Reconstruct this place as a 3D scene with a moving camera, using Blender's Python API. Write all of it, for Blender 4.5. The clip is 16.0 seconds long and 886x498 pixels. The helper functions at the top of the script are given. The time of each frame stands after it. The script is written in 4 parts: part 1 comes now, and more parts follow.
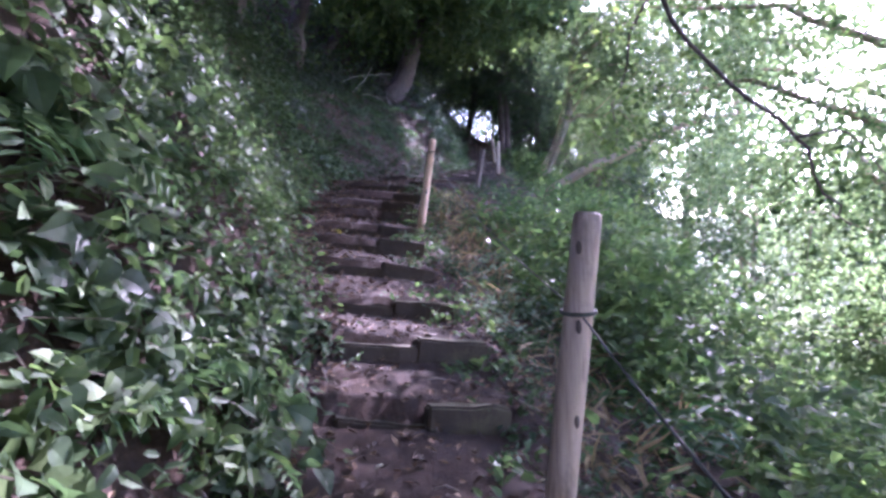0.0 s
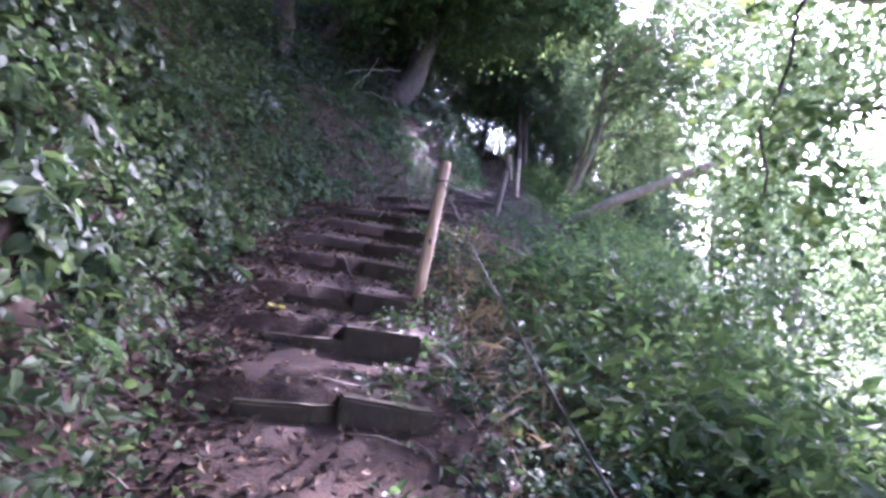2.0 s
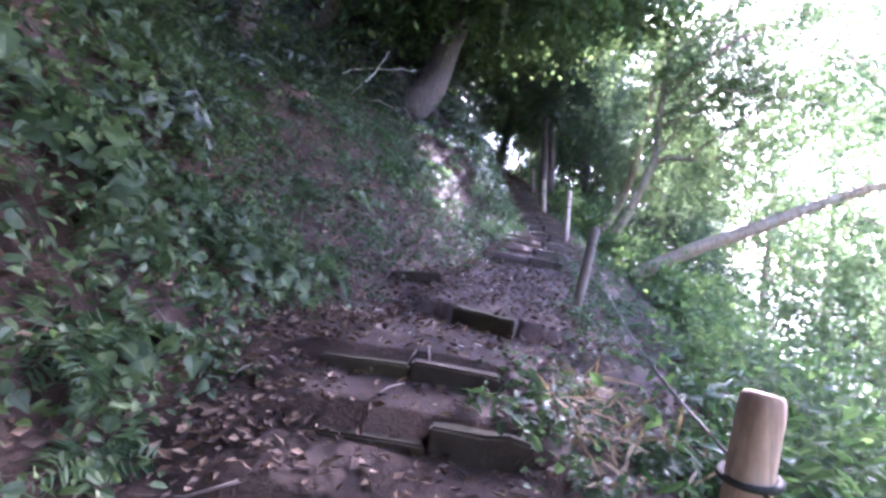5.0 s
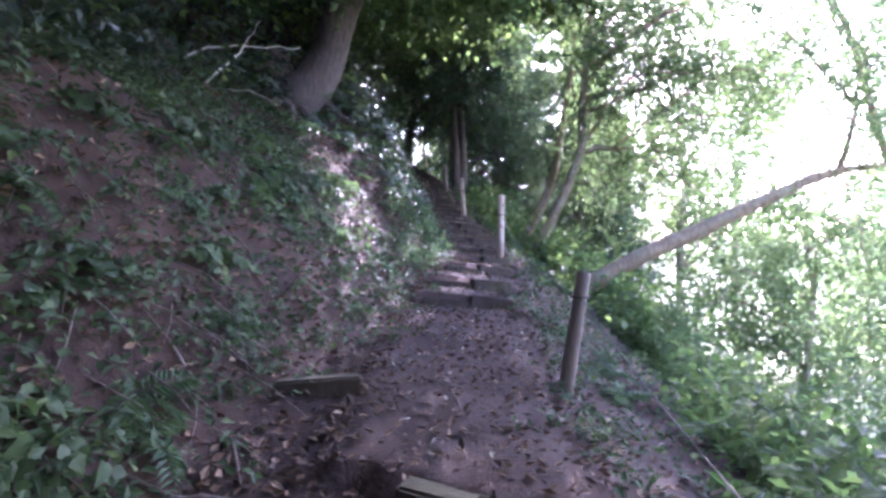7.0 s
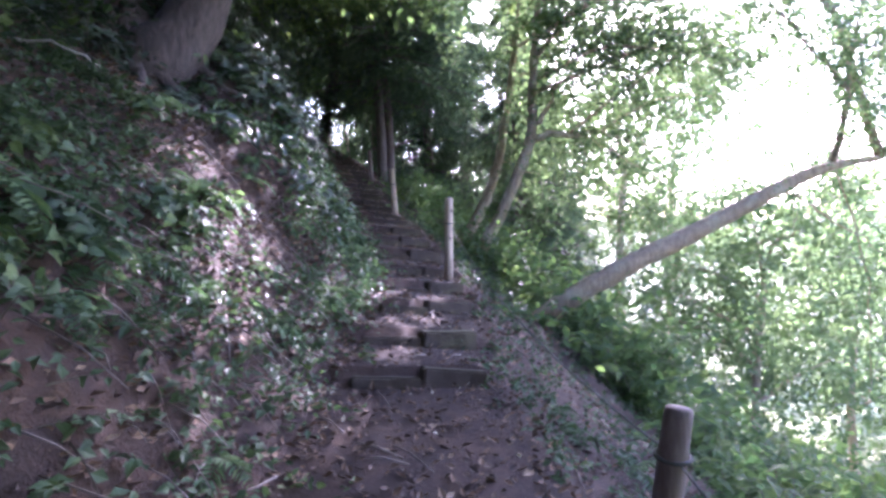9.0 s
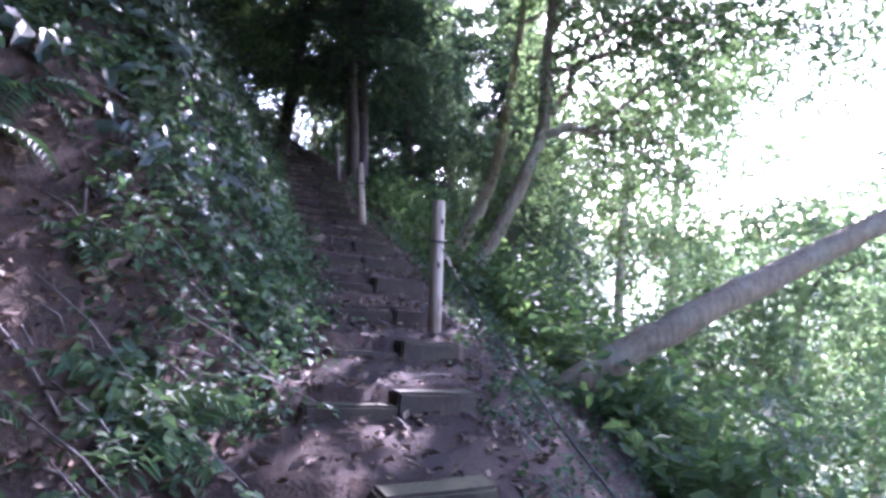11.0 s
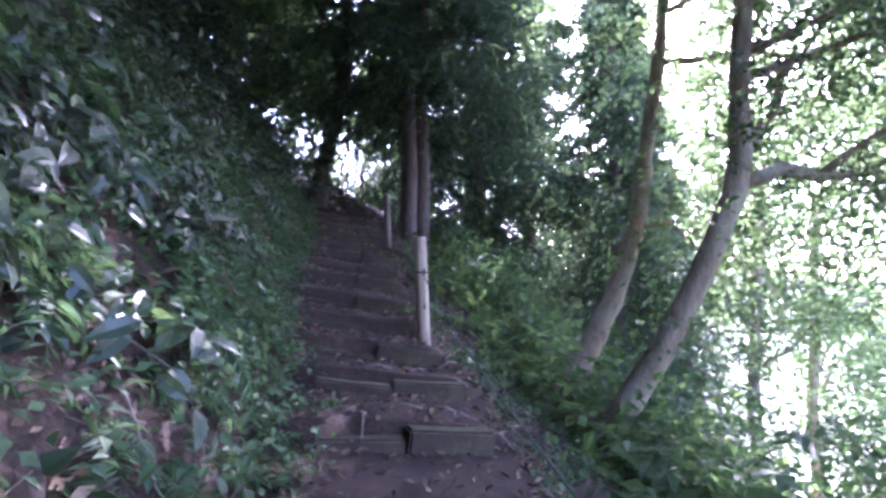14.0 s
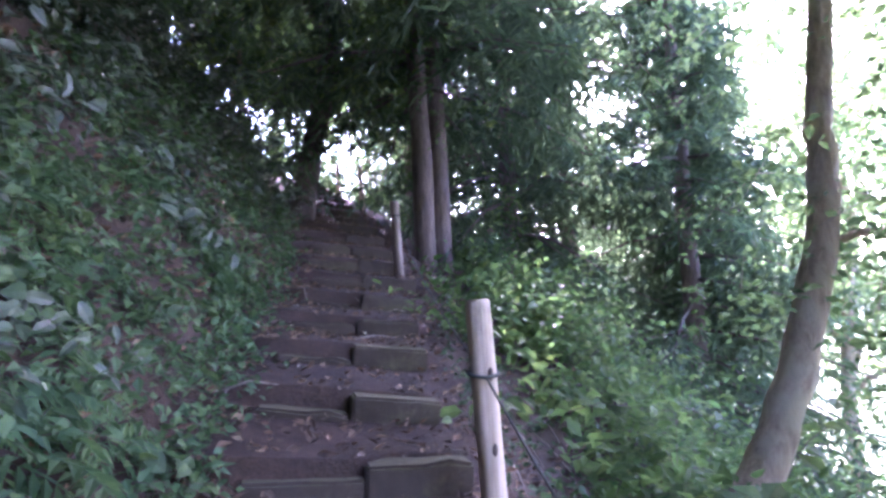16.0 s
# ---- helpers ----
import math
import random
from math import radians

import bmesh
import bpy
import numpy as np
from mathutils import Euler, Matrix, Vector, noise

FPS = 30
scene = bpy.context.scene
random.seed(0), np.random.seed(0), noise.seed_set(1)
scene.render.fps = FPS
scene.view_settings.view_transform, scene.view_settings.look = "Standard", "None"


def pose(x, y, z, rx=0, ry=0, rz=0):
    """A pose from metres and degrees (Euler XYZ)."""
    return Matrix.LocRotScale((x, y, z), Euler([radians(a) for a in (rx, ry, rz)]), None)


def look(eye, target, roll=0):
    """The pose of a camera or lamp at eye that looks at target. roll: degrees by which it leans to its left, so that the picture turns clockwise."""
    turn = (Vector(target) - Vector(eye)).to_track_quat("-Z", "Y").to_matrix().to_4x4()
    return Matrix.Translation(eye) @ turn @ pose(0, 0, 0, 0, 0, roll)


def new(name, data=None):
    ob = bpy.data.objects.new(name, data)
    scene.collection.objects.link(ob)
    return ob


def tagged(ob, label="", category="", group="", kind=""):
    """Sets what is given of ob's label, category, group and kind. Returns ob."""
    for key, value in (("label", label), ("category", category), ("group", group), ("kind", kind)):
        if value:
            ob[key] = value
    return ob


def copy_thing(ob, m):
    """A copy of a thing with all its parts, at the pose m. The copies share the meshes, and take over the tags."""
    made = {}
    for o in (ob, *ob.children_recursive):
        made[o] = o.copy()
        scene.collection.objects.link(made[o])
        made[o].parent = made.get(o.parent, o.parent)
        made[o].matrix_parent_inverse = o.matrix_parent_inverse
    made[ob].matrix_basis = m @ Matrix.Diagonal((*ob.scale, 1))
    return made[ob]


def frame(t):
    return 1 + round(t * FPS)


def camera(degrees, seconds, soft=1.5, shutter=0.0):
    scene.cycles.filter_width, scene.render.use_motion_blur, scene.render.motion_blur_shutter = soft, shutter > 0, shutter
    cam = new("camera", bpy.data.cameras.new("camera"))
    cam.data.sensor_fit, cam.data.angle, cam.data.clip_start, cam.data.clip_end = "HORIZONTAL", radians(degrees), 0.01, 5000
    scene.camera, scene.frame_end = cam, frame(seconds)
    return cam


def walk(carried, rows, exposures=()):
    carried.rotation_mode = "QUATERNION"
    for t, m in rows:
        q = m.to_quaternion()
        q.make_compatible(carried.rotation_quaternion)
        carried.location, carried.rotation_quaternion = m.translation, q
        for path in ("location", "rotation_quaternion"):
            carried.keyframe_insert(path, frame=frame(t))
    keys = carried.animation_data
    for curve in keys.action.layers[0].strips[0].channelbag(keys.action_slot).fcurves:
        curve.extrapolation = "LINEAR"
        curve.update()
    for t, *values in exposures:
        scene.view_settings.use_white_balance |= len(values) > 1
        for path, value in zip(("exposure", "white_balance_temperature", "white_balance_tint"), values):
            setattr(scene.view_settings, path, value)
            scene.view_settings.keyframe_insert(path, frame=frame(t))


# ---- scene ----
cam = camera(77.1, 16.0, soft=3.0)
METRES, EYE, TILT, LEAN, TURN = 18.0, 1.3, 2.0, 2.2, 0.0
ROWS = [
    (0.0, 0.0, 0.0, 0.0, -0.0, 0.0, 0.0),
    (0.5, -0.0043, 0.031, 0.0095, -1.92, 0.52, -3.07),
    (1.0, -0.004, 0.0606, 0.0172, -2.64, 0.57, -1.04),
    (1.5, -0.0065, 0.0921, 0.0244, -0.82, 1.91, -3.79),
    (2.0, -0.0049, 0.1249, 0.0313, 0.06, 0.66, -4.2),
    (2.5, -0.0095, 0.1602, 0.0391, 2.57, 0.56, -1.25),
    (3.0, -0.0196, 0.1904, 0.0508, 3.47, 0.03, -2.41),
    (3.5, -0.027, 0.2207, 0.0599, 2.51, 0.94, -3.0),
    (4.0, -0.0339, 0.2497, 0.0672, 1.48, 1.55, -4.58),
    (6.5, -0.0433, 0.3873, 0.1043, -6.87, 1.45, -2.04),
    (7.0, -0.0441, 0.4148, 0.1125, -10.31, 1.03, -0.78),
    (7.5, -0.0426, 0.441, 0.1191, -12.09, 0.18, 1.08),
    (8.0, -0.039, 0.4669, 0.1277, -15.69, -0.64, -2.18),
    (8.5, -0.0333, 0.4934, 0.1334, -17.13, -1.87, 0.76),
    (9.0, -0.0294, 0.5241, 0.1394, -18.24, -0.96, 0.12),
    (11.5, 0.0179, 0.6857, 0.1495, -20.68, 0.43, -2.22),
    (12.0, 0.023, 0.7196, 0.1575, -20.66, 0.96, -0.36),
    (12.5, 0.0261, 0.746, 0.1693, -20.77, 3.41, 0.71),
    (13.0, 0.0346, 0.7707, 0.174, -20.33, 4.68, 1.6),
    (13.5, 0.0404, 0.8029, 0.1813, -16.12, 3.62, 1.28),
    (14.0, 0.0438, 0.8302, 0.1894, -14.93, 3.7, -2.36),
    (14.5, 0.0502, 0.8607, 0.1957, -14.53, 3.16, -1.24),
    (15.0, 0.053, 0.8923, 0.2022, -13.91, 3.46, -1.41),
    (15.5, 0.0577, 0.9219, 0.2066, -15.1, 4.45, -2.42),
    (16.0, 0.0603, 0.9563, 0.2135, -14.3, 3.37, 0.18),
]
# the walk keeps to the fitted rows; exposure follows the phone's meter
walk(cam, [(t, pose(0, 0, EYE, TILT, LEAN, TURN) @ pose(METRES * x, METRES * y, METRES * z, 90 + pitch, roll, yaw)) for t, x, y, z, yaw, pitch, roll in ROWS],
     exposures=((0.0, 4.25, 5200, 54), (2.5, 4.65, 5200, 56), (4.0, 5.15, 5200, 54), (6.5, 4.85, 5350, 51), (9.0, 4.5, 5400, 48), (12.0, 4.3, 5100, 49), (14.0, 4.85, 5150, 53), (16.0, 5.6, 5250, 57)))

# ---- daylight: a high sun ahead to the right, behind the trees ----
SUN_AZ, SUN_EL = 36.0, 33.0
world = bpy.data.worlds.new("sky")
scene.world = world
world.use_nodes = True
wn = world.node_tree
sky = wn.nodes.new("ShaderNodeTexSky")
sky.sky_type = "NISHITA"
sky.sun_disc = False
sky.sun_elevation = radians(SUN_EL)
sky.sun_rotation = radians(SUN_AZ)
sky.dust_density = 2.0
wn.nodes["Background"].inputs["Strength"].default_value = 0.15
wn.links.new(sky.outputs[0], wn.nodes["Background"].inputs["Color"])
sun_dir = Vector((math.sin(radians(SUN_AZ)) * math.cos(radians(SUN_EL)), math.cos(radians(SUN_AZ)) * math.cos(radians(SUN_EL)), math.sin(radians(SUN_EL))))
sun_data = bpy.data.lights.new("sun", "SUN")
sun_data.energy, sun_data.angle, sun_data.color = 3.0, radians(0.53), (1.0, 0.94, 0.84)
sun = new("sun", sun_data)
sun.matrix_world = look(sun_dir * 60, (0, 0, 0))

RNG = np.random.default_rng(7)

# ---- materials ----


def base_mat(name, rough=0.8):
    m = bpy.data.materials.new(name)
    m.use_nodes = True
    nt = m.node_tree
    b = nt.nodes["Principled BSDF"]
    b.inputs["Roughness"].default_value = rough
    return m, nt, b


def ramp(nt, stops, fac=None):
    r = nt.nodes.new("ShaderNodeValToRGB")
    while len(r.color_ramp.elements) < len(stops):
        r.color_ramp.elements.new(0.5)
    for e, (p, c) in zip(r.color_ramp.elements, stops):
        e.position, e.color = p, (*c, 1)
    if fac is not None:
        nt.links.new(fac, r.inputs[0])
    return r


def noise_tex(nt, scale, detail=6, rough=0.6, coord="Object", stretch=None):
    tc = nt.nodes.new("ShaderNodeTexCoord")
    out = tc.outputs[coord]
    if stretch:
        mp = nt.nodes.new("ShaderNodeMapping")
        mp.inputs["Scale"].default_value = stretch
        nt.links.new(out, mp.inputs[0])
        out = mp.outputs[0]
    n = nt.nodes.new("ShaderNodeTexNoise")
    n.inputs["Scale"].default_value, n.inputs["Detail"].default_value, n.inputs["Roughness"].default_value = scale, detail, rough
    nt.links.new(out, n.inputs["Vector"])
    return n


def bump(nt, b, height, strength, dist):
    bp = nt.nodes.new("ShaderNodeBump")
    bp.inputs["Strength"].default_value, bp.inputs["Distance"].default_value = strength, dist
    nt.links.new(height, bp.inputs["Height"])
    nt.links.new(bp.outputs[0], b.inputs["Normal"])


def mix_rgb(nt, a, b, fac, mode="MIX"):
    m = nt.nodes.new("ShaderNodeMix")
    m.data_type, m.blend_type = "RGBA", mode
    for sock, v in ((m.inputs[0], fac), (m.inputs[6], a), (m.inputs[7], b)):
        if isinstance(v, (int, float)):
            sock.default_value = v
        elif isinstance(v, tuple):
            sock.default_value = (*v, 1)
        else:
            nt.links.new(v, sock)
    return m.outputs[2]


def leaf_mat(name, dark, mid, light, rough=0.45, through_share=0.4, by_object=0.5, gloss=0.25):
    """Leaf: colour differs leaf by leaf and plant by plant, with light shining through the blade."""
    m, nt, b = base_mat(name, rough)
    geo = nt.nodes.new("ShaderNodeNewGeometry")
    inf = nt.nodes.new("ShaderNodeObjectInfo")
    mx = nt.nodes.new("ShaderNodeMix")
    mx.inputs[0].default_value = by_object
    nt.links.new(geo.outputs["Random Per Island"], mx.inputs[2])
    nt.links.new(inf.outputs["Random"], mx.inputs[3])
    r = ramp(nt, ((0.05, dark), (0.55, mid), (0.95, light)), mx.outputs[0])
    n = noise_tex(nt, 22, 3)
    blotch = ramp(nt, ((0.3, (0.72, 0.75, 0.7)), (0.7, (1.15, 1.1, 1.05))), n.outputs[0])
    col = mix_rgb(nt, r.outputs[0], blotch.outputs[0], 1.0, "MULTIPLY")
    nt.links.new(col, b.inputs["Base Color"])
    b.inputs["Specular IOR Level"].default_value = gloss
    tr = nt.nodes.new("ShaderNodeBsdfTranslucent")
    tint = mix_rgb(nt, col, (1.25, 1.36, 1.08), 1.0, "MULTIPLY")
    nt.links.new(tint, tr.inputs["Color"])
    ms = nt.nodes.new("ShaderNodeMixShader")
    ms.inputs[0].default_value = through_share
    nt.links.new(b.outputs[0], ms.inputs[1])
    nt.links.new(tr.outputs[0], ms.inputs[2])
    nt.links.new(ms.outputs[0], nt.nodes["Material Output"].inputs["Surface"])
    return m


def soil_mat():
    m, nt, b = base_mat("forest_soil", 0.95)
    n1, n2, n3 = noise_tex(nt, 1.6, 4), noise_tex(nt, 9, 8, 0.7), noise_tex(nt, 60, 4, 0.7)
    a = ramp(nt, ((0.3, (0.022, 0.012, 0.0066)), (0.55, (0.049, 0.027, 0.0145)), (0.75, (0.078, 0.046, 0.025))), n2.outputs[0])
    c = ramp(nt, ((0.35, (0.75, 0.72, 0.72)), (0.7, (1.2, 1.12, 1.05))), n1.outputs[0])
    col = mix_rgb(nt, a.outputs[0], c.outputs[0], 1.0, "MULTIPLY")
    f = ramp(nt, ((0.35, (0.6, 0.6, 0.6)), (0.65, (1.3, 1.25, 1.2))), n3.outputs[0])
    col = mix_rgb(nt, col, f.outputs[0], 0.8, "MULTIPLY")
    # grass and weeds take over down the slope
    tc = nt.nodes.new("ShaderNodeTexCoord")
    sp = nt.nodes.new("ShaderNodeSeparateXYZ")
    nt.links.new(tc.outputs["Object"], sp.inputs[0])
    rng = nt.nodes.new("ShaderNodeMapRange")
    rng.inputs[1].default_value, rng.inputs[2].default_value = 3.5, 6.5
    nt.links.new(sp.outputs[0], rng.inputs[0])
    weeds = ramp(nt, ((0.3, (0.02, 0.035, 0.014)), (0.6, (0.045, 0.075, 0.028)), (0.8, (0.075, 0.1, 0.04))), n2.outputs[0])
    col = mix_rgb(nt, col, weeds.outputs[0], rng.outputs[0])
    far = nt.nodes.new("ShaderNodeMapRange")
    far.inputs[1].default_value, far.inputs[2].default_value = 8.0, 13.0
    nt.links.new(sp.outputs[0], far.inputs[0])
    meadow = ramp(nt, ((0.3, (0.12, 0.15, 0.06)), (0.6, (0.19, 0.21, 0.095)), (0.8, (0.27, 0.27, 0.14))), n2.outputs[0])
    col = mix_rgb(nt, col, meadow.outputs[0], far.outputs[0])
    nt.links.new(col, b.inputs["Base Color"])
    add = nt.nodes.new("ShaderNodeMath")
    nt.links.new(n2.outputs[0], add.inputs[0])
    nt.links.new(n3.outputs[0], add.inputs[1])
    bump(nt, b, add.outputs[0], 0.7, 0.03)
    return m


def block_mat():
    m, nt, b = base_mat("mossy_concrete", 0.9)
    n1, n2, n3 = noise_tex(nt, 5, 6, 0.7), noise_tex(nt, 45, 6, 0.7), noise_tex(nt, 2.6, 5, 0.7)
    a = ramp(nt, ((0.3, (0.026, 0.017, 0.0095)), (0.6, (0.054, 0.036, 0.02)), (0.8, (0.095, 0.066, 0.037))), n1.outputs[0])
    moss = ramp(nt, ((0.3, (0.046, 0.044, 0.014)), (0.7, (0.1, 0.088, 0.033))), n2.outputs[0])
    inf = nt.nodes.new("ShaderNodeObjectInfo")
    add = nt.nodes.new("ShaderNodeMath")
    nt.links.new(n3.outputs[0], add.inputs[0])
    mul = nt.nodes.new("ShaderNodeMath")
    mul.operation = "MULTIPLY"
    mul.inputs[1].default_value = 0.25
    nt.links.new(inf.outputs["Random"], mul.inputs[0])
    nt.links.new(mul.outputs[0], add.inputs[1])
    geo = nt.nodes.new("ShaderNodeNewGeometry")
    sep = nt.nodes.new("ShaderNodeSeparateXYZ")
    nt.links.new(geo.outputs["Normal"], sep.inputs[0])
    topside = nt.nodes.new("ShaderNodeMath")
    topside.operation = "MULTIPLY_ADD"
    topside.inputs[1].default_value = 0.3
    nt.links.new(sep.outputs[2], topside.inputs[0])
    nt.links.new(add.outputs[0], topside.inputs[2])
    add = topside
    where = ramp(nt, ((0.68, (0, 0, 0)), (0.92, (0.85, 0.85, 0.85))), add.outputs[0])
    col = mix_rgb(nt, a.outputs[0], moss.outputs[0], where.outputs[0])
    nt.links.new(col, b.inputs["Base Color"])
    bump(nt, b, n2.outputs[0], 0.6, 0.012)
    return m


def wood_mat(name, stops, stain):
    m, nt, b = base_mat(name, 0.75)
    n1 = noise_tex(nt, 14, 6, 0.65, stretch=(1, 1, 0.07))
    n2 = noise_tex(nt, 5, 5, 0.7, stretch=(1, 1, 0.5))
    n3 = noise_tex(nt, 60, 3, 0.6, stretch=(1, 1, 0.04))
    a = ramp(nt, stops, n1.outputs[0])
    w = ramp(nt, ((0.5, (0, 0, 0)), (0.68, (0.8, 0.8, 0.8))), n2.outputs[0])
    col = mix_rgb(nt, a.outputs[0], stain, w.outputs[0])
    g = ramp(nt, ((0.3, (0.72, 0.7, 0.68)), (0.6, (1.08, 1.08, 1.08))), n3.outputs[0])
    col = mix_rgb(nt, col, g.outputs[0], 1.0, "MULTIPLY")
    nt.links.new(col, b.inputs["Base Color"])
    bump(nt, b, n3.outputs[0], 0.5, 0.006)
    return m


def bark_mat(name, dark, light, lichen=None):
    m, nt, b = base_mat(name, 0.9)
    n1 = noise_tex(nt, 22, 8, 0.7, stretch=(1, 1, 0.22))
    n2 = noise_tex(nt, 3, 4, 0.6)
    a = ramp(nt, ((0.32, dark), (0.68, light)), n1.outputs[0])
    col = a.outputs[0]
    if lichen:
        w = ramp(nt, ((0.5, (0, 0, 0)), (0.62, (0.6, 0.6, 0.6))), n2.outputs[0])
        col = mix_rgb(nt, col, lichen, w.outputs[0])
    nt.links.new(col, b.inputs["Base Color"])
    bump(nt, b, n1.outputs[0], 0.8, 0.03)
    return m


def litter_mat():
    m, nt, b = base_mat("dead_leaf", 0.8)
    geo = nt.nodes.new("ShaderNodeNewGeometry")
    r = ramp(nt, ((0.0, (0.045, 0.028, 0.017)), (0.45, (0.1, 0.058, 0.032)), (0.8, (0.165, 0.095, 0.048)), (0.98, (0.27, 0.185, 0.11))), geo.outputs["Random Per Island"])
    n = noise_tex(nt, 50, 3)
    f = ramp(nt, ((0.3, (0.7, 0.7, 0.7)), (0.7, (1.15, 1.15, 1.15))), n.outputs[0])
    nt.links.new(mix_rgb(nt, r.outputs[0], f.outputs[0], 1.0, "MULTIPLY"), b.inputs["Base Color"])
    return m


def plain_mat(name, c1, c2, scale, rough=0.7):
    m, nt, b = base_mat(name, rough)
    n = noise_tex(nt, scale, 5)
    nt.links.new(ramp(nt, ((0.3, c1), (0.7, c2)), n.outputs[0]).outputs[0], b.inputs["Base Color"])
    bump(nt, b, n.outputs[0], 0.4, 0.004)
    return m


M_SOIL = soil_mat()
M_BLOCK = block_mat()
M_POST = wood_mat("weathered_post_wood", ((0.3, (0.28, 0.2, 0.13)), (0.6, (0.44, 0.33, 0.23))), (0.11, 0.07, 0.045))
M_POST_BROWN = wood_mat("brown_post_wood", ((0.3, (0.2, 0.135, 0.09)), (0.6, (0.36, 0.26, 0.185))), (0.085, 0.055, 0.038))
# pale wood, made brighter and warmer to carry the sun on this post
M_POST_PALE = wood_mat("pale_post_wood", ((0.3, (0.58, 0.36, 0.23)), (0.6, (0.76, 0.53, 0.38))), (0.4, 0.22, 0.13))
M_POST_DARK = wood_mat("dark_post_wood", ((0.3, (0.1, 0.07, 0.05)), (0.6, (0.18, 0.132, 0.1))), (0.055, 0.038, 0.027))
M_KNOT = plain_mat("wood_knot", (0.04, 0.025, 0.018), (0.09, 0.06, 0.04), 40)
M_ROPE = plain_mat("weathered_rope", (0.03, 0.03, 0.022), (0.07, 0.07, 0.052), 160, 0.9)
M_BARK = bark_mat("grey_brown_bark", (0.15, 0.105, 0.064), (0.38, 0.29, 0.18), (0.34, 0.305, 0.19))
M_BARK_BROWN = bark_mat("brown_bark", (0.13, 0.086, 0.046), (0.31, 0.225, 0.125), (0.31, 0.27, 0.16))
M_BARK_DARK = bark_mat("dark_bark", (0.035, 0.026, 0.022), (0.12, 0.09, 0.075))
M_BARK_CEDAR = bark_mat("cedar_bark", (0.06, 0.042, 0.035), (0.17, 0.125, 0.105))
M_STEM = plain_mat("green_brown_stem", (0.05, 0.045, 0.025), (0.10, 0.085, 0.05), 20)
M_TWIG = plain_mat("dry_twig", (0.12, 0.09, 0.07), (0.25, 0.2, 0.16), 30)
M_DEADWOOD = plain_mat("bleached_deadwood", (0.36, 0.31, 0.26), (0.55, 0.5, 0.44), 25)
M_VINE = leaf_mat("broad_vine_leaf", (0.033, 0.057, 0.028), (0.064, 0.106, 0.048), (0.127, 0.184, 0.066), 0.55, gloss=0.28)
M_GLOSS = leaf_mat("dark_glossy_leaf", (0.026, 0.041, 0.025), (0.044, 0.067, 0.039), (0.075, 0.106, 0.058), 0.42, 0.25, gloss=0.4)
M_FERN = leaf_mat("fern_frond", (0.039, 0.076, 0.037), (0.072, 0.128, 0.058), (0.127, 0.189, 0.070), 0.55)
M_SHRUB = leaf_mat("light_shrub_leaf", (0.050, 0.087, 0.034), (0.088, 0.143, 0.051), (0.154, 0.204, 0.070), 0.55, 0.6)
M_CANOPY = leaf_mat("canopy_leaf", (0.046, 0.078, 0.031), (0.079, 0.124, 0.045), (0.138, 0.184, 0.061), 0.5, 0.55, 0.2)
# paler twin of the canopy leaf: sunlight on the crowns put into the colour
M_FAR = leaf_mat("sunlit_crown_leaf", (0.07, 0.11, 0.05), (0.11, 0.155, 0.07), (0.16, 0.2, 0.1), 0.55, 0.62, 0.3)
M_CEDAR = leaf_mat("cedar_needle", (0.044, 0.069, 0.039), (0.068, 0.102, 0.058), (0.105, 0.143, 0.078), 0.6, 0.46, 0.2)
M_GRASS = leaf_mat("bamboo_grass_blade", (0.03, 0.075, 0.028), (0.055, 0.12, 0.04), (0.1, 0.17, 0.055), 0.4, 0.4)
M_DRY = leaf_mat("dry_grass_blade", (0.14, 0.1, 0.055), (0.22, 0.16, 0.09), (0.33, 0.25, 0.15), 0.7, 0.3)
M_LITTER = litter_mat()
# pale grey-green stands in for the sky reflecting off the shrub's leaves
M_SKY_SHEEN = leaf_mat("sky_sheen_leaf", (0.13, 0.18, 0.13), (0.2, 0.27, 0.19), (0.3, 0.36, 0.25), 0.6, 0.4)
M_PALE = leaf_mat("pale_fallen_leaf", (0.3, 0.27, 0.2), (0.42, 0.39, 0.32), (0.55, 0.52, 0.45), 0.7, 0.2)
M_YELLOW = leaf_mat("yellow_fallen_leaf", (0.3, 0.27, 0.05), (0.4, 0.36, 0.08), (0.5, 0.46, 0.15), 0.6, 0.3)

# ---- mesh tools ----


def mesh_of(name, V, F, mat, smooth=False):
    """A mesh from arrays: V (n, 3), F (m, k) with k corners each."""
    V, F = np.asarray(V, np.float32), np.asarray(F, np.int32)
    me = bpy.data.meshes.new(name)
    me.vertices.add(len(V))
    me.vertices.foreach_set("co", V.ravel())
    k = F.shape[1]
    me.loops.add(F.size)
    me.loops.foreach_set("vertex_index", F.ravel())
    me.polygons.add(len(F))
    me.polygons.foreach_set("loop_start", np.arange(0, F.size, k, dtype=np.int32))
    me.polygons.foreach_set("use_smooth", np.full(len(F), smooth, dtype=bool))
    me.materials.append(mat)
    me.update(calc_edges=True)
    return me


def part(name, data, mat, parent, label="", kind=""):
    """One mesh object under a thing or a part; data is a bmesh or a mesh."""
    if isinstance(data, bmesh.types.BMesh):
        me = bpy.data.meshes.new(name)
        data.to_mesh(me)
        data.free()
        me.materials.append(mat)
        data = me
    ob = new(name, data)
    ob.parent = parent
    return tagged(ob, label, kind=kind)


def thing(name, label, category, group="", kind="", at=(0, 0, 0), data=None):
    ob = new(name, data)
    ob.location = at
    return tagged(ob, label, category, group, kind)


def unit(a):
    return a / np.maximum(np.linalg.norm(a, axis=-1, keepdims=True), 1e-9)


